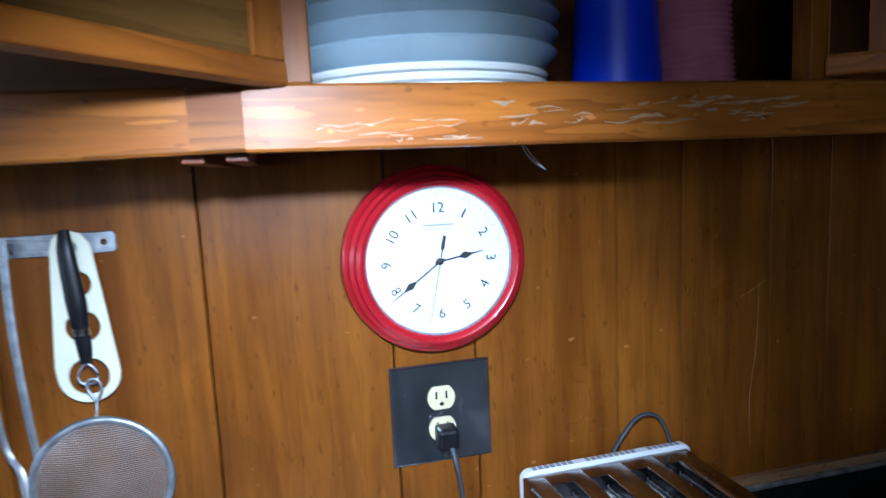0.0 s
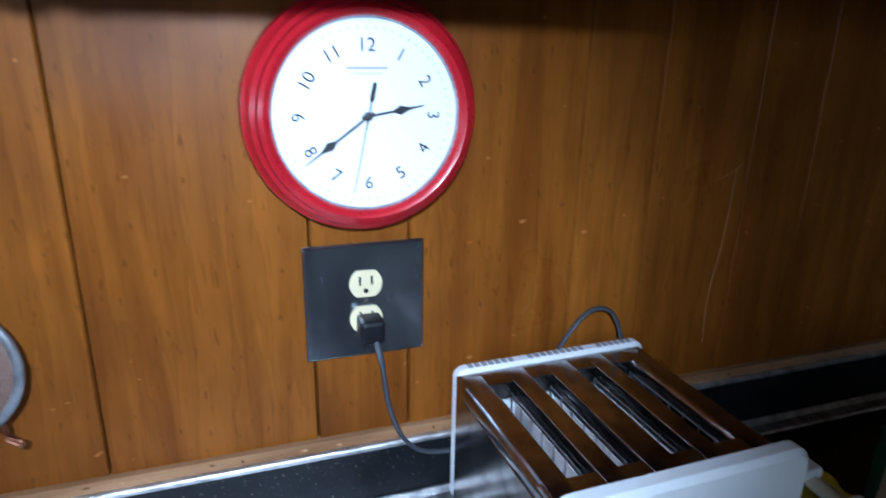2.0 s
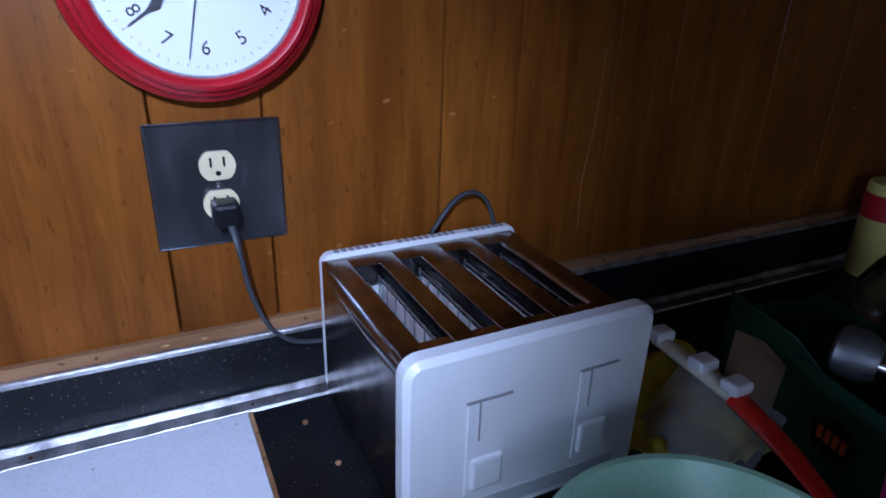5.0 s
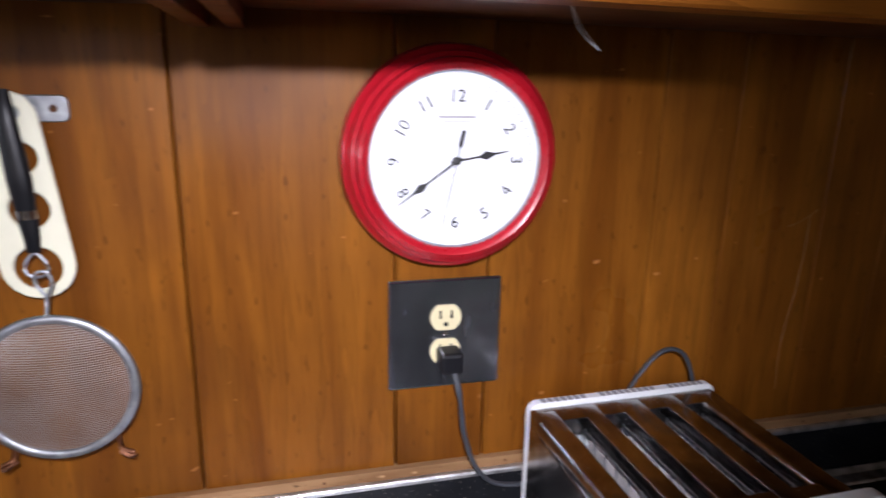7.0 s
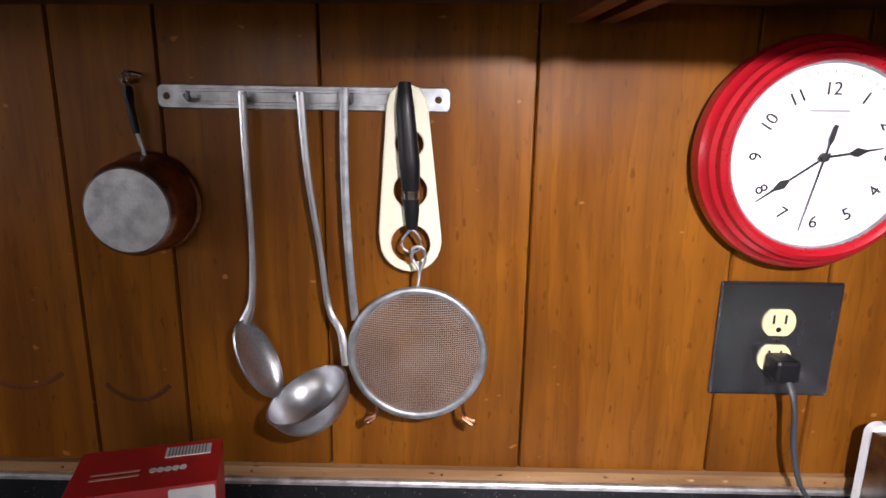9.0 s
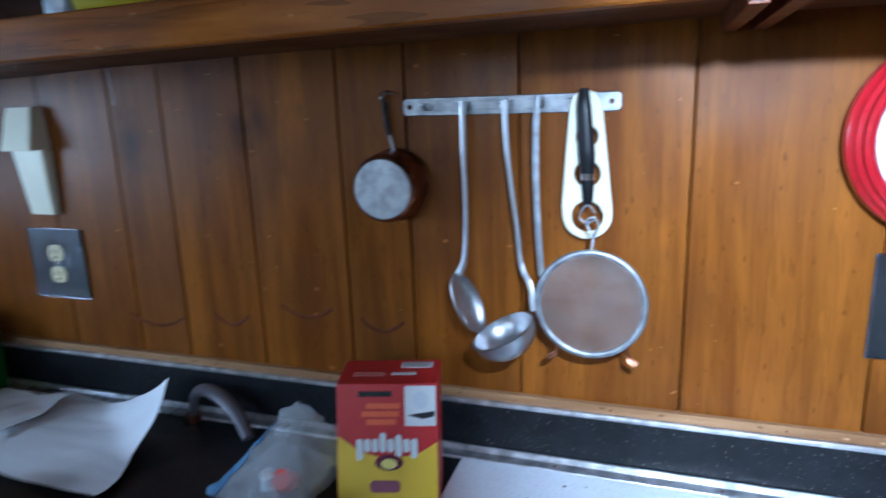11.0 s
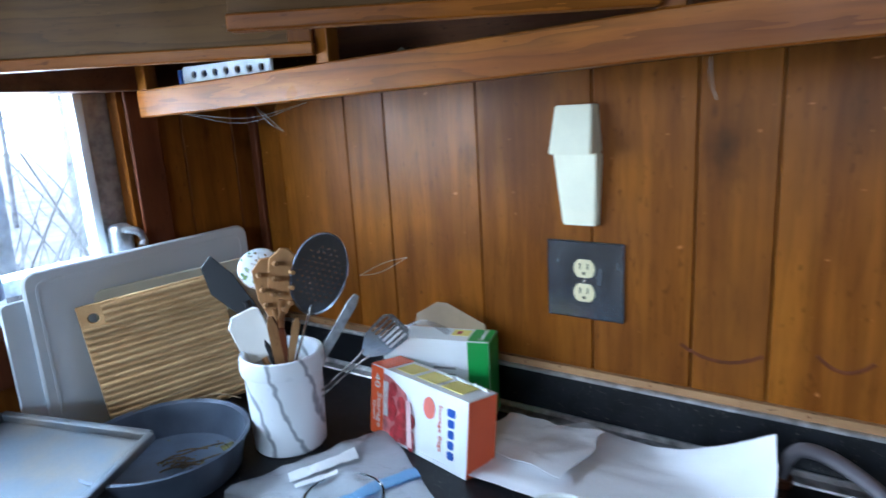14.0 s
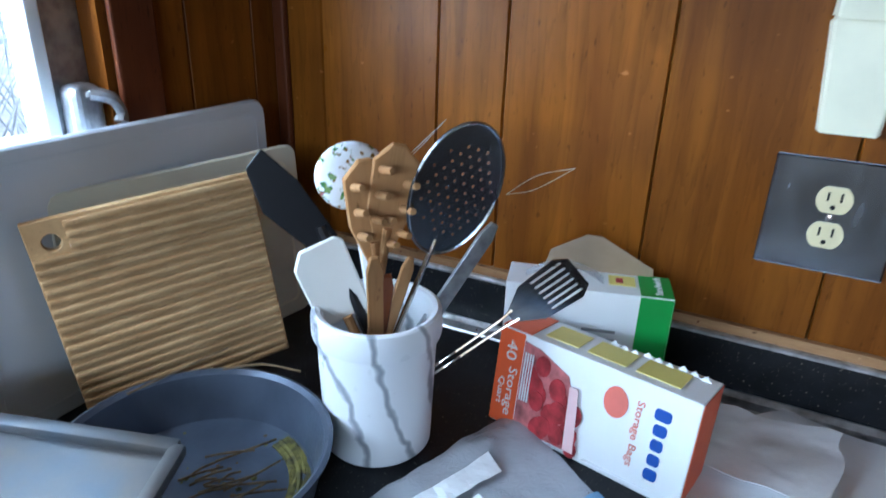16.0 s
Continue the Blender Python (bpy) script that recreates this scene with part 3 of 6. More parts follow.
def cabinet_door(hinge_x, width, angle, z0, material=PLY, lip=0.016):
    """A framed plywood door hung at its right edge and swung open by angle."""
    d = new("cabinet_door")
    d.parent = cab
    d.matrix_basis = DROP @ pose(hinge_x, 0.437, z0, 0, 0, angle)
    tagged(d, "yellowed plywood cabinet door standing ajar")
    h = 2.19 - z0
    part("door_panel", box(-width, 0, -0.012, 0.0, lip, h, 0.001), material, d)
    part("bottom_rail", box(-width - 0.002, 0.002, -0.016, 0.004, 0, lip, 0.002), PINE_X, d)
    part("hinge_rail", box(-0.03, 0.001, -0.0155, 0.0, lip, h, 0.0015), PINE, d)
    part("hinge", box(-0.012, 0.004, -0.018, -0.0155, 0.07, 0.13, 0.001), TIN, d)
    return d


cabinet_door(0.012, 0.44, 52, 1.503)
cabinet_door(-0.49, 0.41, 60, 1.498)
cabinet_door(-0.925, 0.40, 32, 1.493)
cabinet_door(-1.37, 0.42, 34, 1.487)
cabinet_door(0.93, 0.43, -3, 1.50, PINE)
cabinet_door(1.40, 0.43, 0, 1.50, PINE)
# the door that opens to the right of the glasses
right_door = cabinet_door(0.95, 0.43, 0, 1.50, PINE)
right_door.matrix_basis = DROP @ pose(0.475, 0.437, 1.505, 0, 0, 135)

# ---- window ----
win = tagged(thing("window_1", "white metal window with a bright wood beyond it", "window", pose(WEST, 0, 1.10)), kind="structure")
LO = pose(-WEST, 0, -1.10)


def win_part(name, bm, material, label="", parent=None):
    return part(name, bm, material, parent or win, label, m=LO if parent is None else None)


frame_bm = box(WEST - 0.09, WEST - 0.03, 0.380, 0.427, 1.17, 1.80, 0.002)
box(WEST - 0.09, WEST - 0.03, -0.61, -0.57, 1.17, 1.80, 0.002, bm=frame_bm)
box(WEST - 0.09, WEST - 0.03, -0.57, 0.380, 1.150, 1.178, 0.002, bm=frame_bm)
box(WEST - 0.09, WEST - 0.03, -0.57, 0.380, 1.76, 1.80, 0.002, bm=frame_bm)
win_part("window_frame", frame_bm, TIN, "grey aluminium window frame")
win_part("sash_edge", box(WEST - 0.056, WEST - 0.026, 0.366, 0.382, 1.176, 1.762, 0.002), WHITE)
glass_ob = win_part("pane", box(WEST - 0.062, WEST - 0.058, -0.57, 0.380, 1.178, 1.76), PANE)
glass_ob.visible_shadow = False
win_part("window_sill", box(WEST - 0.12, WEST + 0.012, -0.64, 0.442, 1.098, 1.118, 0.004), PINE_RED, "reddish wooden window sill")
win_part("apron", box(WEST, WEST + 0.007, -0.64, 0.470, 1.02, 1.098, 0.002), PINE_RED)
win_part("jamb", box(WEST - 0.12, WEST, 0.427, 0.442, 1.118, 1.80), PINE)
win_part("casing", box(WEST, WEST + 0.009, 0.437, 0.495, 1.118, 1.80, 0.003), PINE_RED, "rounded reddish window casing")
win_part("head_casing", box(WEST - 0.05, WEST + 0.05, -0.64, 0.46, 1.466, 1.53, 0.003), DARKWOOD, "dark wooden valance over the window")
win_part("blind", box(WEST - 0.02, WEST + 0.01, -0.60, 0.42, 1.53, 1.80, 0.002), DARKWOOD)
latch = box(WEST - 0.034, WEST + 0.001, 0.385, 0.422, 1.172, 1.238, 0.012, 4)
win_part("window_latch", latch, TIN, "grey metal window crank cover")
win_part("crank", tube(((WEST, 0.405, 1.228), (WEST + 0.012, 0.420, 1.222), (WEST + 0.014, 0.428, 1.206), (WEST + 0.016, 0.424, 1.196)), (0.008, 0.007, 0.006, 0.008), 8), TIN)
# added frame round the unseen south opening that holds the fill lamp
added_win = tagged(thing("window_2", "unseen window added behind the aisle to let in frontal light", "window", pose(-0.9, SOUTH, 0.95)), kind="structure")
bm = box(-0.75, -0.71, -0.06, 0.0, 0, 1.10)
box(0.71, 0.75, -0.06, 0.0, 0, 1.10, bm=bm)
box(-0.71, 0.71, -0.06, 0.0, 0, 0.04, bm=bm)
box(-0.71, 0.71, -0.06, 0.0, 1.06, 1.10, bm=bm)
part("window_frame", bm, WHITE, added_win)

# ---- outdoors ----
tagged(structure("ground", box(-90, 90, -90, 90, -0.75, -0.7), LEAFLITTER, "pale leaf-covered ground outside"), category="ground")

tagged(structure("backdrop", box(-62, -61, -60, 60, -0.7, 30), GLOW, "bright hazy sky beyond the wood"), category="backdrop")


def bare_tree(x, y, h, r, seed):
    rnd = random.Random(seed)
    t = thing("tree", "bare grey tree trunk outside the window", "tree", pose(x, y, -0.72), "bare trees outside")
    lean = rnd.uniform(-0.4, 0.4)
    part("trunk", tube(((0, 0, 0), (lean * 0.3, 0.1, h * 0.4), (lean, 0.0, h)), (r, r * 0.8, r * 0.35), 8), BARK, t, smooth=0)
    for k in range(9):
        z = h * rnd.uniform(0.12, 0.9)
        a, ln = rnd.uniform(0, 6.28), rnd.uniform(0.5, 1.7)
        bx, by = lean * z / h, 0.05
        part("limb", tube(((bx, by, z), (bx + 0.5 * ln * math.cos(a), by + 0.5 * ln * math.sin(a), z + 0.25 * ln), (bx + ln * math.cos(a + 0.3), by + ln * math.sin(a + 0.3), z + rnd.uniform(0.1, 0.9) * ln)), (r * 0.3, r * 0.2, r * 0.06), 6, curve=4), BARK, t, smooth=0)


rnd = random.Random(5)
for i in range(26):
    d = rnd.uniform(4.5, 16)
    a = radians(rnd.uniform(-12, 42))
    bare_tree(-1.9 - d * math.cos(a), -0.2 + d * math.sin(a), rnd.uniform(5, 8), rnd.uniform(0.05, 0.14), i)
bush = bmesh.new()
for i in range(240):
    x, y = -1.9 - rnd.uniform(2.6, 8), rnd.uniform(-1.0, 5.5)
    a = rnd.uniform(0, 6.28)
    ln = rnd.uniform(0.7, 1.8)
    tube(((x, y, -0.7), (x + 0.3 * ln * math.cos(a), y + 0.3 * ln * math.sin(a), -0.7 + ln * 0.7), (x + 0.8 * ln * math.cos(a), y + 0.8 * ln * math.sin(a), -0.7 + ln * 1.5)), (0.012, 0.008, 0.003), 5, curve=4, bm=bush)
tagged(part("brushwood", bush, BARK), "tangle of bare grey brushwood outside", "brush", kind="stuff")

# ---- things on the back wall ----


def wall_clock(m):
    t = thing("wall_clock", "round red wall clock with a white face", "clock", m)
    part("rim", lathe(((0.0, -0.004), (0.108, -0.004), (0.110, 0.004), (0.108, 0.014), (0.103, 0.018), (0.1015, 0.024), (0.097, 0.027), (0.0955, 0.034), (0.091, 0.037), (0.0865, 0.035), (0.0845, 0.031), (0.0835, 0.026), (0.0, 0.026)), 72), RED, t, smooth=40)
    part("dial", lathe(((0.0, 0.0275), (0.0838, 0.0272), (0.0838, 0.026), (0.0, 0.026)), 64), FACE, t)
    part("dial_ring", lathe(((0.0832, 0.0262), (0.0832, 0.0290), (0.0850, 0.0318), (0.0856, 0.0312), (0.0842, 0.0262)), 64), TIN, t)
    for h in range(1, 13):
        a = radians(90 - 30 * h)
        lettering(str(h), 0.0165, INK, t, pose(0.0605 * math.cos(a), 0.0605 * math.sin(a), 0.0279, 0, 0, -30 * h if h in (1, 2, 10, 11, 12, 3, 9) else 180 - 30 * h), name="numeral")
    for k in range(60):
        a = radians(6 * k)
        long = 0.0035 if k % 5 == 0 else 0.0022
        part("minute_mark", box(0.0755 - long / 2, 0.0755 + long / 2, -0.00035, 0.00035, 0.0272, 0.0279), GREYINK, t, m=pose(0, 0, 0, 0, 0, 6 * k))
    part("maker_mark", box(-0.018, 0.018, 0.0405, 0.0425, 0.0273, 0.0279), GREYINK, t)
    part("maker_mark", box(-0.014, 0.014, 0.0365, 0.0373, 0.0273, 0.0279), GREYINK, t)

    def pointer(name, turn, outline, z):
        bm = bmesh.new()
        lo, hi = ([bm.verts.new((x, y, z + h)) for x, y in outline] for h in (0, 0.0006))
        k = len(outline)
        for i in range(k):
            bm.faces.new((lo[i], lo[(i + 1) % k], hi[(i + 1) % k], hi[i]))
        bm.faces.new(lo)
        bm.faces.new(hi)
        part(name, bm, INK, t, m=pose(0, 0, 0, 0, 0, -turn))

    def spade(length, s):
        right = [(0.0011, -0.006), (0.0009, s - 0.007), (0.0042, s), (0.0010, s + 0.009), (0.0004, length)]
        return right + [(-x, y) for x, y in reversed(right)]
    pointer("hour_pointer", 80, spade(0.053, 0.030), 0.0295)
    pointer("minute_pointer", 234, spade(0.071, 0.043), 0.0303)
    pointer("second_pointer", 192, [(0.0006, -0.012), (0.0003, 0.070), (-0.0003, 0.070), (-0.0006, -0.012), (-0.0022, -0.016), (-0.0018, -0.030), (0.0018, -0.030), (0.0022, -0.016)], 0.0311)
    part("hub", lathe(((0, 0.0335), (0.0035, 0.033), (0.004, 0.030), (0.004, 0.027)), 20), INK, t)
    return t


wall_clock(pose(0.183, WALL - 0.013, 1.338, 90, 0, 0))


def outlet(m, label, plug=False):
    """A double-width steel plate with one ivory duplex outlet in its middle."""
    t = thing("wall_outlet", label, "outlet", m, "wall outlets")
    part("cover_plate", slab(rounded(-0.0625, 0.0625, -0.0625, 0.0625, 0.002), -0.004, bevel=0.0025), STEEL, t, "brushed steel cover plate")
    for z in (0.0195, -0.0195):
        o = [(0.0171 * math.cos(a), max(-0.0143, min(0.0143, 0.0171 * math.sin(a))) + z) for a in (2 * math.pi * i / 40 for i in range(40))]
        s = part("socket", slab(o, -0.0022), IVORY, t, "ivory outlet face", m=pose(0, -0.004, 0))
        for x in (-0.0062, 0.0062):
            part("slot", box(x - 0.0011, x + 0.0011, -0.0027, -0.0023, z - 0.001, z + 0.0085), BLACK, s)
        part("slot", slab(circle(0, z - 0.0075, 0.0026, 12), -0.0004), BLACK, s, m=pose(0, -0.0023, 0))
    part("screw", lathe(((0, 0.0016), (0.003, 0.001), (0.0033, 0)), 16, pose(0, -0.004, 0, 90)), CHROME, t)
    return t


outlet(pose(0.185, WALL - 0.001, 1.1455), "square steel wall outlet with a black plug in it")
outlet(pose(-1.105, WALL - 0.001, 1.1345), "square steel wall outlet with both sockets empty")

plug = thing("power_cord", "black plug and grey cord running to the toaster", "cord", pose(0.186, WALL - 0.008, 1.122))
part("plug", box(-0.0125, 0.0125, -0.028, 0, -0.012, 0.012, 0.004), BLACK, plug)
part("cord", tube(((0.002, -0.022, -0.006), (0.006, -0.036, -0.03), (0.013, -0.035, -0.08), (0.032, -0.030, -0.130), (0.066, -0.022, -0.158), (0.125, -0.016, -0.158), (0.19, -0.012, -0.11), (0.228, -0.016, -0.042), (0.258, -0.016, -0.012), (0.286, -0.018, -0.018), (0.300, -0.024, -0.06), (0.294, -0.034, -0.12)), 0.0036, 10, 0.7), CORD, plug, smooth=60)


def door_chime(m):
    t = thing("wall_chime", "cream plastic stepped chime cover on the wall", "chime", m)

    def block(x0t, x1t, x0b, x1b, z0, z1, y0, y1t, y1b):
        bm = bmesh.new()
        v = [bm.verts.new(p) for p in ((x0b, y0, z0), (x1b, y0, z0), (x1t, y0, z1), (x0t, y0, z1), (x0b + 0.003, y1b, z0), (x1b - 0.003, y1b, z0), (x1t - 0.003, y1t, z1), (x0t + 0.003, y1t, z1))]
        for f in ((0, 1, 2, 3), (4, 5, 6, 7), (0, 1, 5, 4), (1, 2, 6, 5), (2, 3, 7, 6), (3, 0, 4, 7)):
            bm.faces.new([v[i] for i in f])
        bmesh.ops.recalc_face_normals(bm, faces=bm.faces)
        bmesh.ops.bevel(bm, geom=bm.edges[:], offset=0.002, segments=2, affect="EDGES")
        return bm
    part("upper_cover", block(-0.033, 0.030, -0.036, 0.036, 0.020, 0.090, 0, -0.020, -0.040), CREAM, t)
    part("lower_cover", block(-0.037, 0.037, -0.026, 0.032, -0.090, 0.0195, 0, -0.020, -0.012), CREAM, t)
    return t


door_chime(pose(-1.113, WALL - 0.001, 1.313))

# hanging rail with its tools
rail = thing("hook_rail", "thin galvanised hook rail screwed to the pine wall", "rail", pose(-0.298, WALL - 0.001, 1.383))
part("strip", slab(rounded(-0.141, 0.141, -0.0115, 0.0115, 0.006), -0.003, bevel=0.001), TIN, rail)
part("rib", box(-0.12, 0.10, -0.0045, -0.003, 0.0045, 0.0075, 0.0005), TIN, rail)
part("rib", box(-0.12, 0.10, -0.0045, -0.003, -0.0075, -0.0045, 0.0005), TIN, rail)
for x in (-0.132, 0.129):
    part("screw", lathe(((0, 0.0012), (0.003, 0.0008), (0.0034, 0)), 14, pose(x, -0.003, 0, 90)), DARKWOOD, rail)
for x in (-0.108, -0.056, -0.003, 0.045, 0.097):
    part("hook", tube(((x - 0.006, -0.003, 0.001), (x, -0.010, -0.003), (x + 0.003, -0.018, -0.002), (x + 0.004, -0.021, 0.005)), 0.0022, 8), TIN, rail)

pan = thing("small_saucepan", "small steel measuring pan hanging by a black handle", "saucepan", pose(-0.454, WALL - 0.001, 1.280))
part("bowl", lathe(((0, 0.052), (0.040, 0.052), (0.0435, 0.049), (0.0455, 0.044), (0.0475, 0.008), (0.0500, 0.005), (0.0495, 0.003), (0.0465, 0.006), (0.0445, 0.042), (0.040, 0.049), (0, 0.049)), 44, pose(0, 0, 0, 90)), COPPER, pan, "tarnished pan wall", smooth=35)
part("base_disc", lathe(((0, 0.0545), (0.039, 0.0542), (0.0405, 0.0525), (0.0, 0.0522)), 40, pose(0, 0, 0, 90)), TIN, pan, "dull steel pan bottom", smooth=35)
part("neck", tube(((0, -0.008, 0.046), (-0.002, -0.010, 0.060), (-0.004, -0.012, 0.072)), 0.004, 8, 0.5), TIN, pan)
part("handle", tube(((-0.004, -0.012, 0.068), (-0.006, -0.014, 0.090), (-0.007, -0.014, 0.112)), (0.005, 0.0065, 0.0055), 12, 0.6), BLACK, pan)
part("hanging_ring", tube(((-0.007, -0.012, 0.110), (-0.013, -0.012, 0.118), (-0.007, -0.011, 0.124), (0.004, -0.008, 0.122)), 0.0022, 8), CHROME, pan)
part("wall_hook", tube(((-0.010, 0.0, 0.116), (-0.006, -0.014, 0.118), (-0.006, -0.018, 0.126)), 0.002, 8), CHROME, pan)


def bowl_profile(r, depth, wall=0.0012, k=8):
    outer = [(r * math.sin(radians(90 * i / k)), -depth * math.cos(radians(90 * i / k))) for i in range(k + 1)]
    return outer + [(r + 0.0015, 0.0005)] + [((r - wall) * math.sin(radians(90 * i / k)), wall - depth * math.cos(radians(90 * i / k))) for i in range(k, -1, -1)]


ladle1 = thing("steel_spoon", "long-handled steel cooking spoon hanging from the rail", "spoon", pose(-0.351, WALL - 0.022, 1.383))
part("handle", tube(((0, 0, 0.006), (-0.0005, 0, -0.06), (0.0005, 0, -0.14), (-0.002, -0.002, -0.196), (-0.010, -0.004, -0.222)), (0.0042, 0.0034, 0.0030, 0.0034, 0.006), 8, 0.35, (0, 1, 0)), DULLSTEEL, ladle1, smooth=60)
spoon = lathe(bowl_profile(0.5, 0.25, 0.02, 8), 32)
part("bowl", spoon, DULLSTEEL, ladle1, smooth=50, m=pose(0.004, -0.010, -0.258, 0, -24, 0) @ pose(0, 0, 0, 0, 0, 62) @ pose(0, 0, 0, 90, 0, 0) @ Matrix.Diagonal((0.046, 0.088, 0.045, 1)))
ladle2 = thing("soup_ladle", "steel soup ladle hanging from the rail", "ladle", pose(-0.297, WALL - 0.022, 1.385))
part("handle", tube(((0, 0, 0.004), (0.004, 0, -0.07), (0.014, 0, -0.15), (0.021, -0.002, -0.207), (0.034, -0.010, -0.230), (0.040, -0.016, -0.262)), (0.0042, 0.0034, 0.003, 0.0035, 0.004, 0.005), 8, 0.4, (0, 1, 0)), DULLSTEEL, ladle2, smooth=60)
part("bowl", lathe(bowl_profile(0.043, 0.037), 36), DULLSTEEL, ladle2, smooth=50, m=pose(0.002, -0.030, -0.288, 10, -24, 0))
skewer = thing("flat_spatula", "long flat steel utensil handle hanging from the rail", "utensil", pose(-0.256, WALL - 0.022, 1.387))
part("handle", tube(((0, 0, 0.006), (-0.0015, 0, -0.05), (-0.001, 0, -0.11), (0.002, 0, -0.17), (0.006, 0, -0.222)), 0.0040, 8, 0.3, (0, 1, 0)), TIN, skewer, smooth=60)

scale = thing("pasta_measure", "cream plastic pasta measure with holes, hanging", "kitchen tool", pose(-0.198, WALL - 0.013, 1.374))
out = [(-0.0195, 0.006), (-0.016, 0.016), (-0.008, 0.0225), (0.002, 0.0235), (0.011, 0.020), (0.018, 0.010), (0.020, 0.0), (0.0335, -0.120)]
cx, cz, cr = 0.0035, -0.128, 0.0305
out += [(cx + cr * math.cos(radians(a)), cz + cr * math.sin(radians(a))) for a in range(0, -181, -15)] + [(-0.028, -0.118)]
part("plate", slab(out, -0.004, [circle(cx, cz - 0.002, 0.0195, 24), circle(0.003, -0.077, 0.0165, 24), circle(0.002, -0.032, 0.0135, 24), circle(0.0, 0.006, 0.006, 16)], bevel=0.0012), CREAM, scale)
opener = thing("can_opener", "black-handled kitchen tool hanging before the pasta measure", "kitchen tool", pose(-0.199, WALL - 0.019, 1.385))
part("handle", tube(((-0.001, -0.004, 0.014), (0.000, -0.008, -0.01), (0.004, -0.009, -0.06), (0.005, -0.008, -0.088)), (0.0055, 0.0085, 0.0100, 0.0080), 14, 0.6, (0, 1, 0)), BLACK, opener, smooth=60)
part("collar", tube(((0.005, -0.008, -0.086), (0.005, -0.008, -0.094)), 0.0085, 14, 0.7, (0, 1, 0), curve=0), CHROME, opener, smooth=60)
part("lower_handle", tube(((0.005, -0.007, -0.092), (0.006, -0.007, -0.108), (0.006, -0.006, -0.124)), (0.0085, 0.0072, 0.0055), 14, 0.6, (0, 1, 0)), BLACK, opener, smooth=60)
part("eyelet", tube([(0.006 + 0.009 * math.sin(a) * (1 - 0.4 * math.cos(a)), -0.006, -0.136 + 0.011 * math.cos(a)) for a in np.linspace(0, 6.28, 14)], 0.0014, 6, curve=0), TIN, opener)


def sieve(m):
    t = thing("wire_sieve", "round wire mesh sieve hanging with its mesh outward", "sieve", m)
    part("rim", tube([(0.0655 * math.sin(a), 0, 0.0665 * math.cos(a)) for a in np.linspace(0, 2 * math.pi, 49)], 0.0044, 10, 0.8, (0, 1, 0), curve=0), TIN, t, smooth=60)
    part("stem", tube(((0, 0, 0.067), (0.001, 0.004, 0.085), (-0.006, 0.005, 0.098), (-0.004, 0.004, 0.108), (0.004, 0.004, 0.108), (0.007, 0.004, 0.098), (0.002, 0.003, 0.085)), 0.0016, 8), TIN, t)
    for x in (-0.041, 0.046):
        part("foot_loop", tube(((x, 0, -0.054), (x * 1.05, -0.002, -0.066), (x * 1.25, -0.004, -0.070), (x * 1.22, -0.004, -0.074), (x * 1.0, -0.002, -0.068)), 0.0022, 6), COPPER, t)
    wires = bmesh.new()
    step = 0.0021
    k = int(0.063 / step)
    for i in range(-k, k + 1):
        c = i * step
        half = math.sqrt(max(0.0, 0.0640 ** 2 - c * c))
        for axis in (0, 1):
            pts = []
            for j in range(9):
                s = -half + 2 * half * j / 8
                y = -0.016 * (1 - (s * s + c * c) / 0.0645 ** 2)
                pts.append((s, y, c) if axis == 0 else (c, y, s))
            if half > 0.004:
                tube(pts, 0.00042, 3, curve=0, bm=wires)
    tagged(part("wire_mesh", wires, MESHW, t, "fine rusty-grey wire mesh"), kind="stuff")
    return t


MESHW = mat("rusty_wire_mesh", (0.50, 0.42, 0.38), 0.4, 0.6, vary=0.2, scale=24, second=(0.34, 0.25, 0.20))
sieve(pose(-0.186, WALL - 0.040, 1.137, 0, 0, 0))

# ---- toaster ----
ANG = 1.5


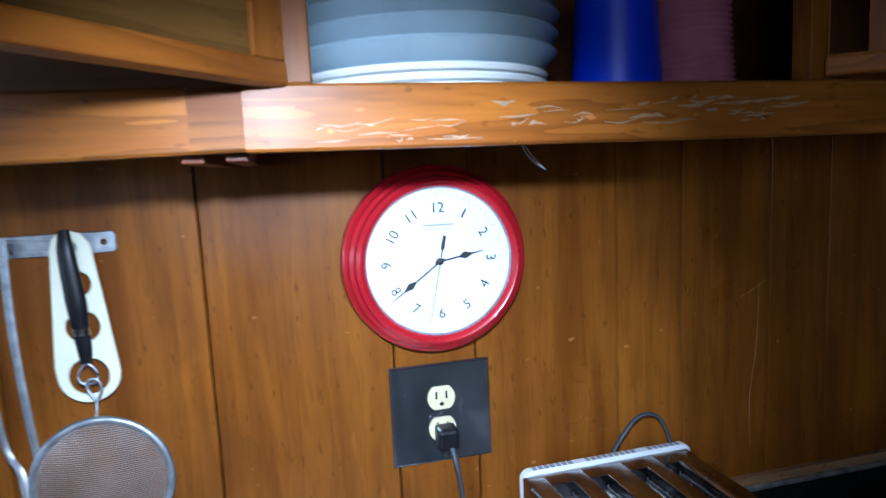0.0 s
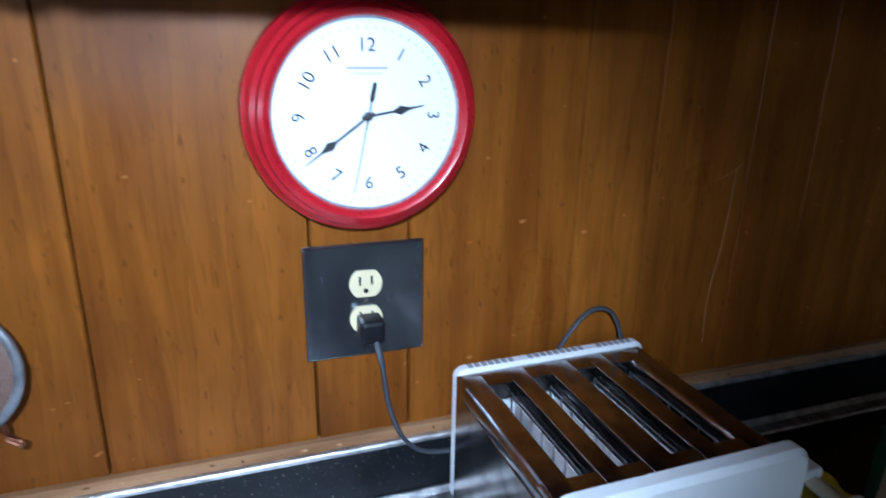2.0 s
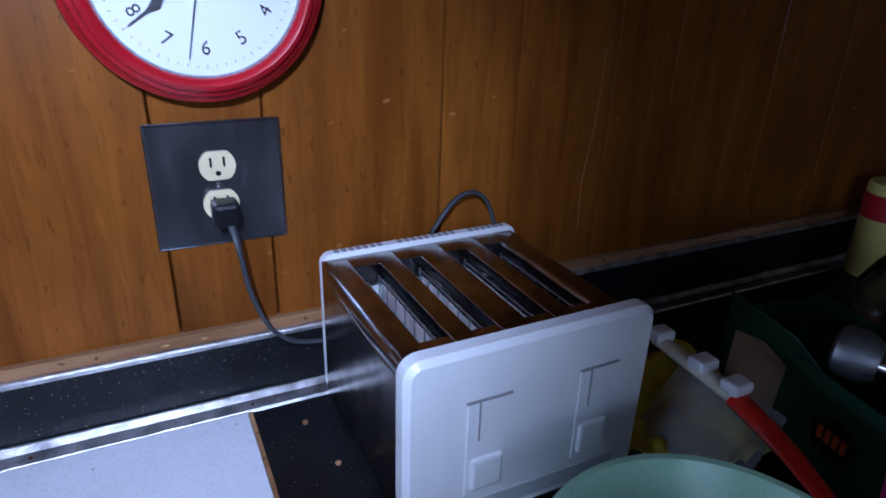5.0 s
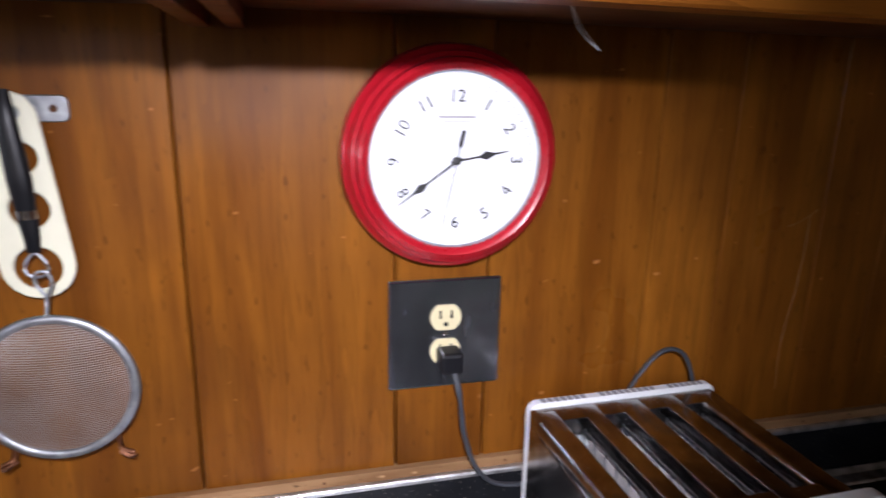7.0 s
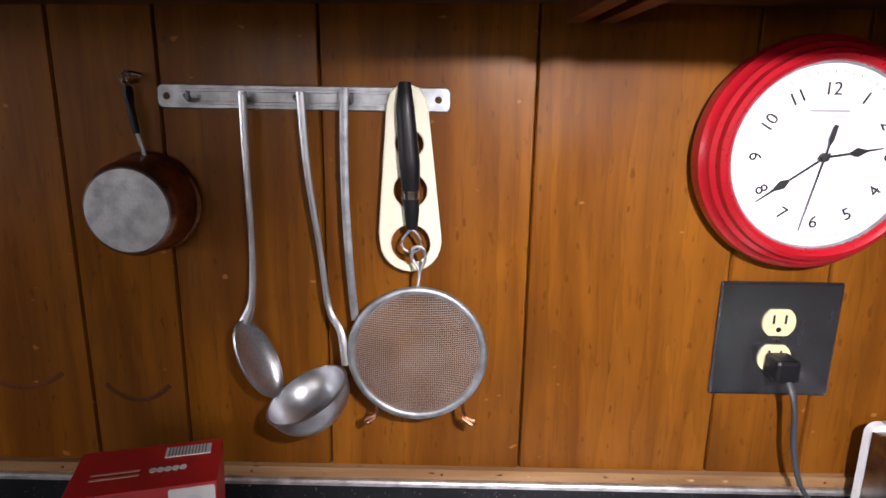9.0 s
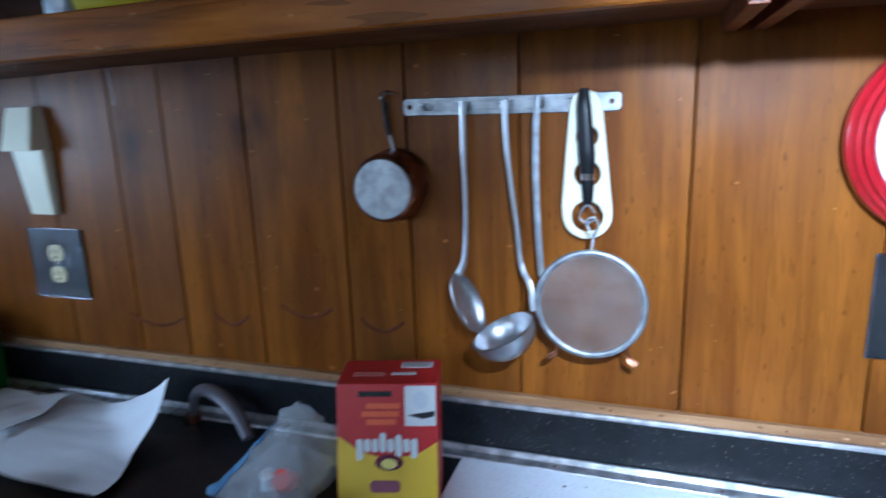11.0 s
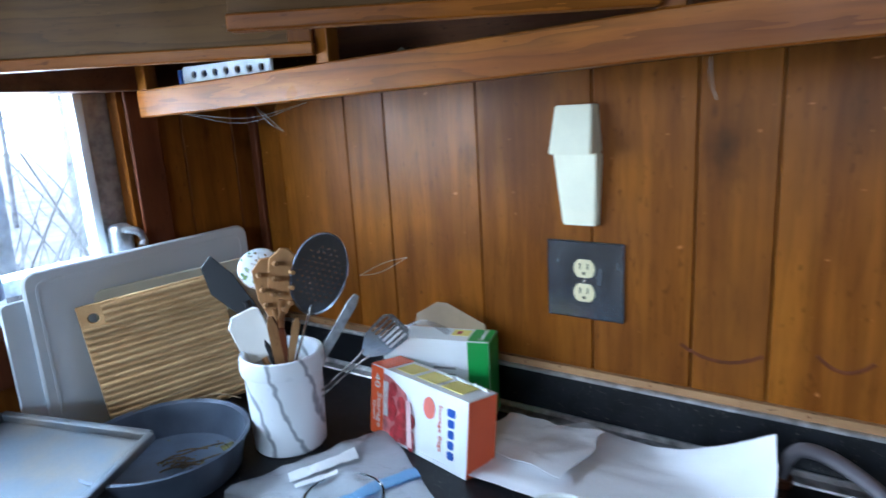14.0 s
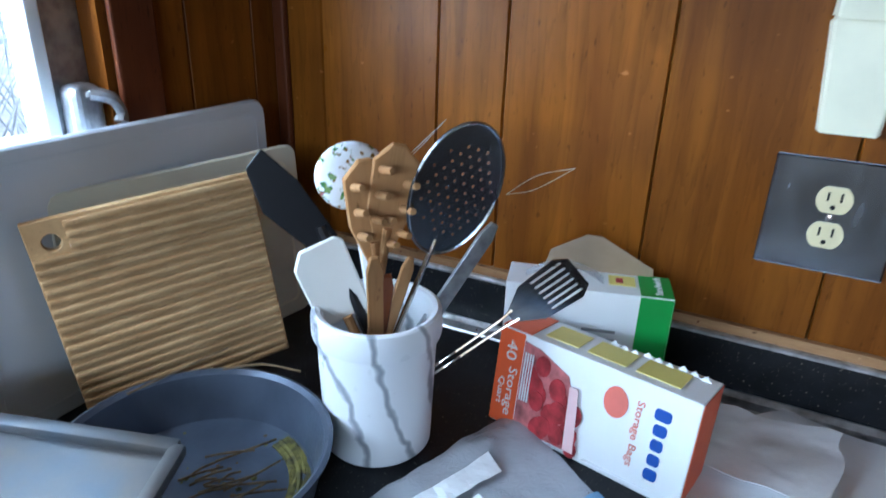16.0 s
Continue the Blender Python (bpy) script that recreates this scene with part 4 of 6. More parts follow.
def toaster(m):
    t = thing("toaster", "white four-slot toaster with a dirty chrome top", "toaster", m)
    w, d, h = 0.236, 0.222, 0.170
    rear = part("rear_panel", slab(rounded(0.005, w + 0.005, 0.004, h + 0.004, 0.012), 0.016, bevel=0.003), WHITE, t, m=pose(0, d - 0.004, 0))
    for i in range(26):
        if i not in (7, 8, 18, 19):
            part("vent_slot", box(0.020 + i * 0.0080, 0.0255 + i * 0.0080, d - 0.0005, d + 0.008, h + 0.0035, h + 0.0045), GREYINK, t)
    front = part("front_panel", slab(rounded(-0.004, w + 0.003, 0.006, h + 0.016, 0.016), 0.022, bevel=0.005), WHITE, t, "white plastic front with two lever channels", m=pose(0, -0.016, 0))
    for x in (0.050, 0.160):
        c = part("lever_channel", box(x, x + 0.036, -0.0175, -0.0155, 0.044, 0.138, 0.0006), WHITE, front, m=pose(0, 0.016, 0))
        part("slot_line", box(x - 0.002, x + 0.040, -0.0185, -0.0170, 0.138, 0.140), GREYINK, front, m=pose(0, 0.016, 0))
        part("slot_line", box(x + 0.010, x + 0.0112, -0.0185, -0.0170, 0.100, 0.138), GREYINK, front, m=pose(0, 0.016, 0))
        part("lever", box(x + 0.004, x + 0.034, -0.0215, -0.014, 0.050, 0.082, 0.003), WHITE, front, m=pose(0, 0.016, 0))
    part("label_strip", slab(rounded(0.03, 0.21, 0.018, 0.034, 0.004), -0.001), mat("grey_label", (0.50, 0.54, 0.56), 0.4, vary=0.05), t, m=pose(0, -0.0162, 0))
    part("crumb_tab", box(0.105, 0.125, -0.024, -0.012, 0.004, 0.012, 0.002), WHITE, t)
    part("side_wall", box(0.004, 0.012, 0.004, d - 0.004, 0.006, h - 0.018, 0.001), DARKCHROME, t)
    part("side_wall", box(w - 0.012, w - 0.004, 0.004, d - 0.004, 0.006, h - 0.018, 0.001), DARKCHROME, t)
    part("base", box(0.008, w - 0.008, 0.004, d - 0.004, 0.0, 0.010), BLACK, t)
    # rounded chrome shoulders, bridges between the slots, and the end bars
    for x0, x1 in ((0.003, 0.034), (0.058, 0.080), (0.104, 0.134), (0.158, 0.180), (0.204, 0.234)):
        part("top_bar", box(x0, x1, 0.006, d - 0.006, h - 0.020, h, 0.007 if x0 < 0.01 or x1 > 0.23 else 0.002, 3), DARKCHROME, t, "dirty chrome top bar", smooth=40)
    part("top_end", box(0.004, w - 0.004, 0.004, 0.036, h - 0.020, h - 0.0006, 0.001), DARKCHROME, t)
    part("top_end", box(0.004, w - 0.004, d - 0.032, d - 0.004, h - 0.020, h - 0.0006, 0.001), DARKCHROME, t)
    for x in (0.046, 0.092, 0.146, 0.192):
        guard = bmesh.new()
        for k in range(7):
            y = 0.05 + k * 0.022
            for s in (-0.009, 0.009):
                tube(((x + s, y, 0.03), (x + s, y + 0.004, h - 0.012)), 0.0009, 5, curve=0, bm=guard)
        for s in (-0.009, 0.009):
            for z in (0.05, 0.09, h - 0.014):
                tube(((x + s, 0.046, z), (x + s, d - 0.04, z)), 0.0009, 5, curve=0, bm=guard)
        tagged(part("wire_guard", guard, TIN, t), kind="stuff")
        part("heater_card", box(x + 0.0105, x + 0.0112, 0.048, d - 0.044, 0.02, h - 0.021), mat("mica_card", (0.66, 0.60, 0.60), 0.5, vary=0.2, scale=30), t, "pale mica heater card")
        part("carriage", box(x - 0.007, x + 0.007, 0.05, d - 0.05, 0.028, 0.031), TIN, t)
    return t


toaster(pose(0.271, 0.447, TOP, 0, 0, 1))

# ---- coffee carton ----


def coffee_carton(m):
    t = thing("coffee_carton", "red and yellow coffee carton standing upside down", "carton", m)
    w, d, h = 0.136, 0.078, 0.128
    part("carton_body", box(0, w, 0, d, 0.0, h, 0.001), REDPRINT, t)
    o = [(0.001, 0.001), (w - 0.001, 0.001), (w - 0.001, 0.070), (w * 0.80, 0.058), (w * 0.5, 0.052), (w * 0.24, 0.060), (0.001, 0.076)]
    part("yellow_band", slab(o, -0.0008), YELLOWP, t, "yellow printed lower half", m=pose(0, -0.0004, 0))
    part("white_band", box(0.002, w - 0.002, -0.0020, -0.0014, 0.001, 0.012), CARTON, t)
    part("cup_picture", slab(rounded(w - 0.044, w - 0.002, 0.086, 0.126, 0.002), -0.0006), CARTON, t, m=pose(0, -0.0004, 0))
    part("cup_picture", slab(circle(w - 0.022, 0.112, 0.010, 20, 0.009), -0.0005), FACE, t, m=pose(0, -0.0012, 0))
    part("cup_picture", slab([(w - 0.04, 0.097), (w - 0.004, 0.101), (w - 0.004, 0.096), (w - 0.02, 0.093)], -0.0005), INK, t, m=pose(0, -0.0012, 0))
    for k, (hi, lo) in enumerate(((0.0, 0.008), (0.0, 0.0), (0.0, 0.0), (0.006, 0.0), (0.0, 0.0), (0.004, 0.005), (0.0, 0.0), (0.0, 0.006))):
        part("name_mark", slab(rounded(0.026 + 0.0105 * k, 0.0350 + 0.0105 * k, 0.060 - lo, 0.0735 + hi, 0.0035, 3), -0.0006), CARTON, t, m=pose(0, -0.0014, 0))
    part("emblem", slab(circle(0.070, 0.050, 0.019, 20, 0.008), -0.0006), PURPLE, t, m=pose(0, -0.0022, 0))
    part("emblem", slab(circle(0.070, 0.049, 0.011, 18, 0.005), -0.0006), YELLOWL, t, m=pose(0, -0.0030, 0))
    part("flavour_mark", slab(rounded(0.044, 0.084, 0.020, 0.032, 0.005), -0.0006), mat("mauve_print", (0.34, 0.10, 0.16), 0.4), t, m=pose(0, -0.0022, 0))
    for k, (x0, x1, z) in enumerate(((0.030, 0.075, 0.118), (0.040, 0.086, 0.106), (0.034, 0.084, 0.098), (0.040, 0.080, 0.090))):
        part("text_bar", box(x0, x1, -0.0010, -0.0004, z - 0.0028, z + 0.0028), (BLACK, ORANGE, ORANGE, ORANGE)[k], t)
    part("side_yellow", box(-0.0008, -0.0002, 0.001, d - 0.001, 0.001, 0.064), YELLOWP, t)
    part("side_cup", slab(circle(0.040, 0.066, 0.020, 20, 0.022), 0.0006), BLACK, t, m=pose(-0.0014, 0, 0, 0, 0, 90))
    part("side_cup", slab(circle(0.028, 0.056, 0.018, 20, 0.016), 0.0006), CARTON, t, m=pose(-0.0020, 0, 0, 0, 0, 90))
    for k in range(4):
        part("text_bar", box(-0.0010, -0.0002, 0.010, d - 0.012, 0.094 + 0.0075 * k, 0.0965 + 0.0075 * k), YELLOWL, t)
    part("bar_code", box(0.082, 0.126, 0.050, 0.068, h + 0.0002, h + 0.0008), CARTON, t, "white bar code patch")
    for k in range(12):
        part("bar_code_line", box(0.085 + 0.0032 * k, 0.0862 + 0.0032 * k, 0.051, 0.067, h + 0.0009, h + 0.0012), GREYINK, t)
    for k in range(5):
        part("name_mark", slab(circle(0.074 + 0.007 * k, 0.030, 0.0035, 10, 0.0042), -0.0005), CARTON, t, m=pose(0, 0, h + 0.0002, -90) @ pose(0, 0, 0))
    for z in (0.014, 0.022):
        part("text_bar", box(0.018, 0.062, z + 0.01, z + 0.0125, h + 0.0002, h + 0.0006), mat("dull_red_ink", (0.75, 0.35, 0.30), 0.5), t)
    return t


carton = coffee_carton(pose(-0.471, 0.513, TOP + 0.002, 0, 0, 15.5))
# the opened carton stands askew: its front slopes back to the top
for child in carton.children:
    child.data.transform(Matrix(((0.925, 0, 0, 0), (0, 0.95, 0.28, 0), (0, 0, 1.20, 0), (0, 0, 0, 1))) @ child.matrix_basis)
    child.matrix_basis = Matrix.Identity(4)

cover = thing("hob_cover", "white enamelled cover board lying on the worktop, grubby", "board", pose(-0.09, 0.402, TOP))
part("board", box(-0.268, 0.273, -0.245, 0.266, 0.0005, 0.0050, 0.0015), ENAMEL, cover)
part("edge_strip", box(0.2732, 0.2775, -0.245, 0.264, 0.0004, 0.0042), TRIMWOOD, cover)
rnd = random.Random(9)
for k in range(46):
    x, y, r = rnd.uniform(-0.2, 0.26), rnd.uniform(-0.05, 0.25), rnd.uniform(0.0006, 0.0022)
    part("stain", lathe(((0, 0.0053), (r, 0.0052), (r * 1.1, 0.0049)), 7, pose(x, y, 0)), TWIG, cover)

# ---- cutting boards, crock and tins by the window ----


def leaning(m, along, lean):
    """A frame at a board's foot: x along it, z up its face, leaning back."""
    return m @ pose(0, 0, 0, 0, 0, along) @ pose(0, 0, 0, -lean, 0, 0)


white_board = thing("cutting_board", "large white plastic cutting board leaning at the window", "cutting board", leaning(pose(-1.808, 0.212, TOP), 90, 1.2), "cutting boards")
part("board", slab(rounded(0.0, 0.428, 0.0, 0.299, 0.022), 0.009, bevel=0.003), BOARDW, white_board)
part("juice_groove", slab(rounded(0.016, 0.412, 0.016, 0.283, 0.016), -0.0008, [rounded(0.021, 0.407, 0.021, 0.278, 0.013)], bevel=0.0003), BOARDW, white_board, m=pose(0, -0.0002, 0))
rear_board = thing("cutting_board", "thin white plastic board behind the larger one", "cutting board", leaning(pose(-1.8185, 0.178, TOP), 90, 0.8), "cutting boards")
part("board", slab(rounded(0.0, 0.30, 0.0, 0.258, 0.010), 0.006, bevel=0.002), BOARDW, rear_board)
cream_board = thing("cutting_board", "cream plastic cutting board with a juice groove, leaning", "cutting board", leaning(pose(-1.795, 0.308, TOP), 80, 4.5), "cutting boards")
part("board", slab(rounded(0.0, 0.325, 0.0, 0.245, 0.016), 0.008, bevel=0.002), BOARDC, cream_board)
part("groove", slab(rounded(0.04, 0.305, 0.02, 0.225, 0.01), -0.0006, [rounded(0.044, 0.301, 0.024, 0.221, 0.008)]), CREAM, cream_board, m=pose(0, -0.0002, 0))
ribbed = thing("cutting_board", "pale ribbed wooden board with a hanging hole, leaning", "cutting board", leaning(pose(-1.771, 0.288, TOP), 60, 3.5) @ pose(0, 0, 0, 0, -6.5, 0), "cutting boards")
part("board", slab([(0, 0), (0.226, 0), (0.225, 0.229), (0.0, 0.231)], 0.010, [circle(0.022, 0.207, 0.0085, 20)], bevel=0.001), BAMBOO, ribbed)
for k in range(21):
    part("rib", box(0.001 if k < 18 else 0.036, 0.2245, -0.0042, 0.0006, 0.003 + 0.0108 * k, 0.0100 + 0.0108 * k, 0.0022, 2), BAMBOO, ribbed)

CX, CY = -1.492, 0.425
crock = thing("utensil_crock", "white marble crock with grey veins, full of utensils", "crock", pose(CX, CY, TOP))
part("pot", lathe(((0, 0.001), (0.054, 0.001), (0.0565, 0.004), (0.0605, 0.129), (0.053, 0.129), (0.050, 0.012), (0, 0.012)), 56), MARBLE, crock, smooth=35)

part("rim_band", lathe(((0.0600, 0.1285), (0.0645, 0.1295), (0.0655, 0.133), (0.0655, 0.150), (0.0640, 0.1565), (0.061, 0.158), (0.056, 0.156), (0.0530, 0.150), (0.0530, 0.1285)), 56), MARBLE, crock, "thicker marble rim", smooth=35)


def stuck(name, label, category, angle, out, up, build, back=0.022):
    """A utensil that stands in the crock: foot inside, leaning out towards angle."""
    a = radians(angle)
    foot = Vector((-back * math.cos(a), -back * math.sin(a), -0.006))
    head = Vector((out * math.cos(a), out * math.sin(a), up))
    q = (head - foot).to_track_quat("Z", "Y").to_matrix().to_4x4()
    t = thing(name, label, category, pose(CX, CY, TOP + 0.020) @ Matrix.Translation(foot) @ q, "utensils in the crock")
    build(t, (head - foot).length)
    return t


def facing(t):
    """Turns a flat blade about its shaft so that it faces the room."""
    inv = t.matrix_basis.to_3x3().inverted()
    d = inv @ Vector((math.cos(radians(-45)), math.sin(radians(-45)), 0.15))
    return pose(0, 0, 0, 0, 0, math.degrees(math.atan2(d.y, d.x)) + 90)


def blade(w0, w1, ln, z0, r=0.01):
    return [(-w0 / 2, z0), (w0 / 2, z0), (w1 / 2, z0 + ln * 0.4), (w1 / 2, z0 + ln - r), (w1 / 2 - r, z0 + ln), (-w1 / 2 + r, z0 + ln), (-w1 / 2, z0 + ln - r), (-w1 / 2, z0 + ln * 0.4)]


def skimmer(t, n):
    f = facing(t)
    part("handle", tube(((0, 0, 0), (0, 0, n * 0.5), (0, 0, n - 0.118)), 0.0035, 8, 0.5), CHROME, t)
    holes = [circle(0.0095 * i + (0.00475 if j % 2 else 0), n - 0.066 + 0.0085 * j, 0.0014, 8) for i in range(-4, 5) for j in range(-5, 6) if (0.0095 * i) ** 2 + (0.0060 * j) ** 2 < 0.032 ** 2]
    part("disc", slab(circle(0, n - 0.066, 0.041, 44, 0.066), 0.0014, holes), SKIM, t, "perforated steel disc", m=f)
    part("disc_rim", tube([(0.041 * math.sin(a), 0, n - 0.066 + 0.066 * math.cos(a)) for a in np.linspace(0, 6.283, 40)], 0.0018, 6, curve=0), SKIM, t, m=f)


def wooden_fork(t, n):
    f = facing(t)
    part("handle", tube(((0, 0, 0), (0, 0, n - 0.08)), 0.006, 10, 0.7, curve=0), SPOONWOOD, t, m=f)
    part("head", slab(blade(0.016, 0.044, 0.105, n - 0.105, 0.016), 0.008, bevel=0.0015), SPOONWOOD, t, m=f)
    for k in range(6):
        x, z = (-0.013 if k % 2 else 0.012), n - 0.084 + 0.012 * k
        part("peg", tube(((x, 0, z), (x + 0.004, -0.022, z + 0.005)), (0.0042, 0.0032), 8, curve=0), SPOONWOOD, t, m=f)


def flat_stick(w, m_):
    def build(t, n):
        f = facing(t)
        part("handle", slab([(-w / 2, 0), (w / 2, 0), (w / 2, n - w), (w / 4, n), (-w / 4, n), (-w / 2, n - w)], 0.006, bevel=0.001), m_, t, m=f)
    return build


def rubber(t, n):
    f = facing(t)
    part("handle", tube(((0, 0, 0), (0, 0, n - 0.08)), 0.005, 8, curve=0), SPOONWOOD, t, m=f)
    part("blade", slab([(-0.028, n - 0.083), (0.026, n - 0.083), (0.028, n - 0.006), (0.020, n), (-0.016, n), (-0.028, n - 0.016)], 0.006, bevel=0.002), RUBBERW, t, m=f)


def black_turner(t, n):
    f = facing(t)
    part("handle", tube(((0, 0, 0), (0, 0, n - 0.09)), 0.006, 8, curve=0), BLACK, t, m=f)
    part("blade", slab([(-0.012, n - 0.125), (0.012, n - 0.125), (0.024, n - 0.045), (0.020, n), (-0.004, n - 0.004), (-0.022, n - 0.045)], 0.003, bevel=0.001), BLACK, t, "broad black blade, cranked at its neck", m=f @ pose(0, 0, n - 0.115) @ pose(0, 0, 0, 0, -20, 0) @ pose(0, 0, 0.115 - n))


def floral_spoon(t, n):
    f = facing(t)
    part("handle", tube(((0, 0, 0), (0, 0, n - 0.05)), 0.005, 8, curve=0), FLORAL, t, m=f)
    part("bowl", lathe(bowl_profile(0.5, 0.22, 0.03), 28), FLORAL, t, "white spoon bowl with a flower print", smooth=50, m=f @ pose(0, 0, n - 0.02, -95, 0, 0) @ Matrix.Diagonal((0.070, 0.064, 0.05, 1)))


def slotted(t, n):
    f = facing(t)
    for s in (-0.004, 0.004):
        part("wire_handle", tube(((s, 0, 0), (s, 0, n * 0.6), (s * 1.6, 0, n - 0.075)), 0.0016, 6), CHROME, t, m=f)
    slots = [rounded(-0.021 + 0.0075 * k, -0.0175 + 0.0075 * k, n - 0.044, n - 0.008, 0.0015, 2) for k in range(6)]
    part("blade", slab([(-0.006, n - 0.082), (0.006, n - 0.082), (0.024, n - 0.055), (0.027, n - 0.012), (0.018, n), (-0.018, n), (-0.027, n - 0.012), (-0.024, n - 0.055)], 0.0012, slots), CHROME, t, "slotted chrome blade", m=f)


stuck("skimmer", "perforated steel skimmer standing in the crock", "skimmer", 28, 0.096, 0.320, skimmer)
stuck("wooden_fork", "worn wooden spaghetti fork standing in the crock", "utensil", 215, 0.010, 0.285, wooden_fork)
stuck("wooden_fork", "worn wooden pronged spoon in the crock", "utensil", 40, 0.022, 0.298, wooden_fork)
stuck("wooden_stick", "flat pale wooden stick in the crock", "utensil", 300, 0.030, 0.200, flat_stick(0.016, SPOONWOOD))
stuck("wooden_stick", "flat pale wooden stick in the crock", "utensil", 20, 0.034, 0.190, flat_stick(0.012, SPOONWOOD))
stuck("wooden_stick", "reddish wooden handle in the crock", "utensil", 330, 0.024, 0.178, flat_stick(0.014, PINE_RED))
stuck("rubber_spatula", "white rubber spatula standing in the crock", "spatula", 205, 0.060, 0.198, rubber)
stuck("turner", "black plastic turner leaning out of the crock", "turner", 186, 0.100, 0.292, black_turner, 0.044)
stuck("enamel_spoon", "white enamel spoon with a floral print", "spoon", 172, 0.034, 0.284, floral_spoon)
stuck("slotted_turner", "chrome slotted turner leaning far out of the crock", "turner", 26, 0.195, 0.182, slotted)
stuck("knife_handle", "grey metal knife handle leaning from the crock", "knife", 48, 0.125, 0.210, flat_stick(0.016, TIN))

cake = thing("cake_tin", "round dark grey cake tin with twigs and damp leaves", "cake tin", pose(-1.590, 0.266, TOP) @ Matrix.Diagonal((1, 1, 1.42, 1)))
part("tin", lathe(((0, 0.0005), (0.105, 0.0005), (0.109, 0.003), (0.121, 0.038), (0.126, 0.039), (0.127, 0.042), (0.123, 0.043), (0.1185, 0.040), (0.107, 0.005), (0, 0.003)), 64), GREYPAN, cake, smooth=35)
part("leaf_slime", sheet(16, 8, lambda u, v: (0.104 * math.cos(1.7 * u - 0.35) * (0.80 + 0.20 * v), 0.104 * math.sin(1.7 * u - 0.35) * (0.80 + 0.20 * v), 0.0046 + 0.002 * noise.noise((u * 9, v * 7, 1))), 0.001), MOSS, cake, "yellow-brown leaf slime")
rnd = random.Random(4)
for k in range(16):
    a, r = rnd.uniform(0, 6.28), rnd.uniform(0.0, 0.06)
    x, y, d, ln = r * math.cos(a), r * math.sin(a), rnd.uniform(0.2, 1.1), rnd.uniform(0.02, 0.07)
    part("twig", tube(((x, y, 0.006), (x + ln * 0.5 * math.cos(d), y + ln * 0.5 * math.sin(d), 0.010), (x + ln * math.cos(d + 0.2), y + ln * math.sin(d + 0.2), 0.007)), 0.0010, 5, curve=3), TWIG, cake)
for k in range(30):
    a, r, s = rnd.uniform(0, 6.28), rnd.uniform(0.02, 0.1), rnd.uniform(0.001, 0.004)
    part("crumb", lathe(((0, s * 0.6), (s, 0.0002), (0, 0)), 5, pose(r * math.cos(a), r * math.sin(a), 0.004)), MOSS if k % 2 else TWIG, cake)
for a, b in (((-0.06, 0.10, 0.045), (0.02, 0.13, 0.050)), ((-0.11, 0.02, 0.045), (-0.06, 0.11, 0.06))):
    part("twig", tube((a, ((a[0] + b[0]) / 2, (a[1] + b[1]) / 2, 0.053), b), 0.0009, 5, curve=3), TWIG, cake)

tray = thing("baking_sheet", "stained steel baking sheet resting on the cake tin", "baking tray", pose(-1.655, 0.105, TOP + 0.063, 7, 4, 22))
part("pan", box(-0.13, 0.115, -0.115, 0.10, 0, 0.002, 0.0005), TRAYM, tray)
for b in (box(-0.135, 0.12, 0.098, 0.112, 0.0, 0.013, 0.003), box(-0.135, 0.12, -0.127, -0.113, 0.0, 0.013, 0.003), box(0.113, 0.127, -0.12, 0.106, 0.0, 0.013, 0.003), box(-0.142, -0.128, -0.12, 0.106, 0.0, 0.013, 0.003)):
    part("rolled_rim", b, TRAYM, tray, smooth=40)

# ---- bag boxes ----


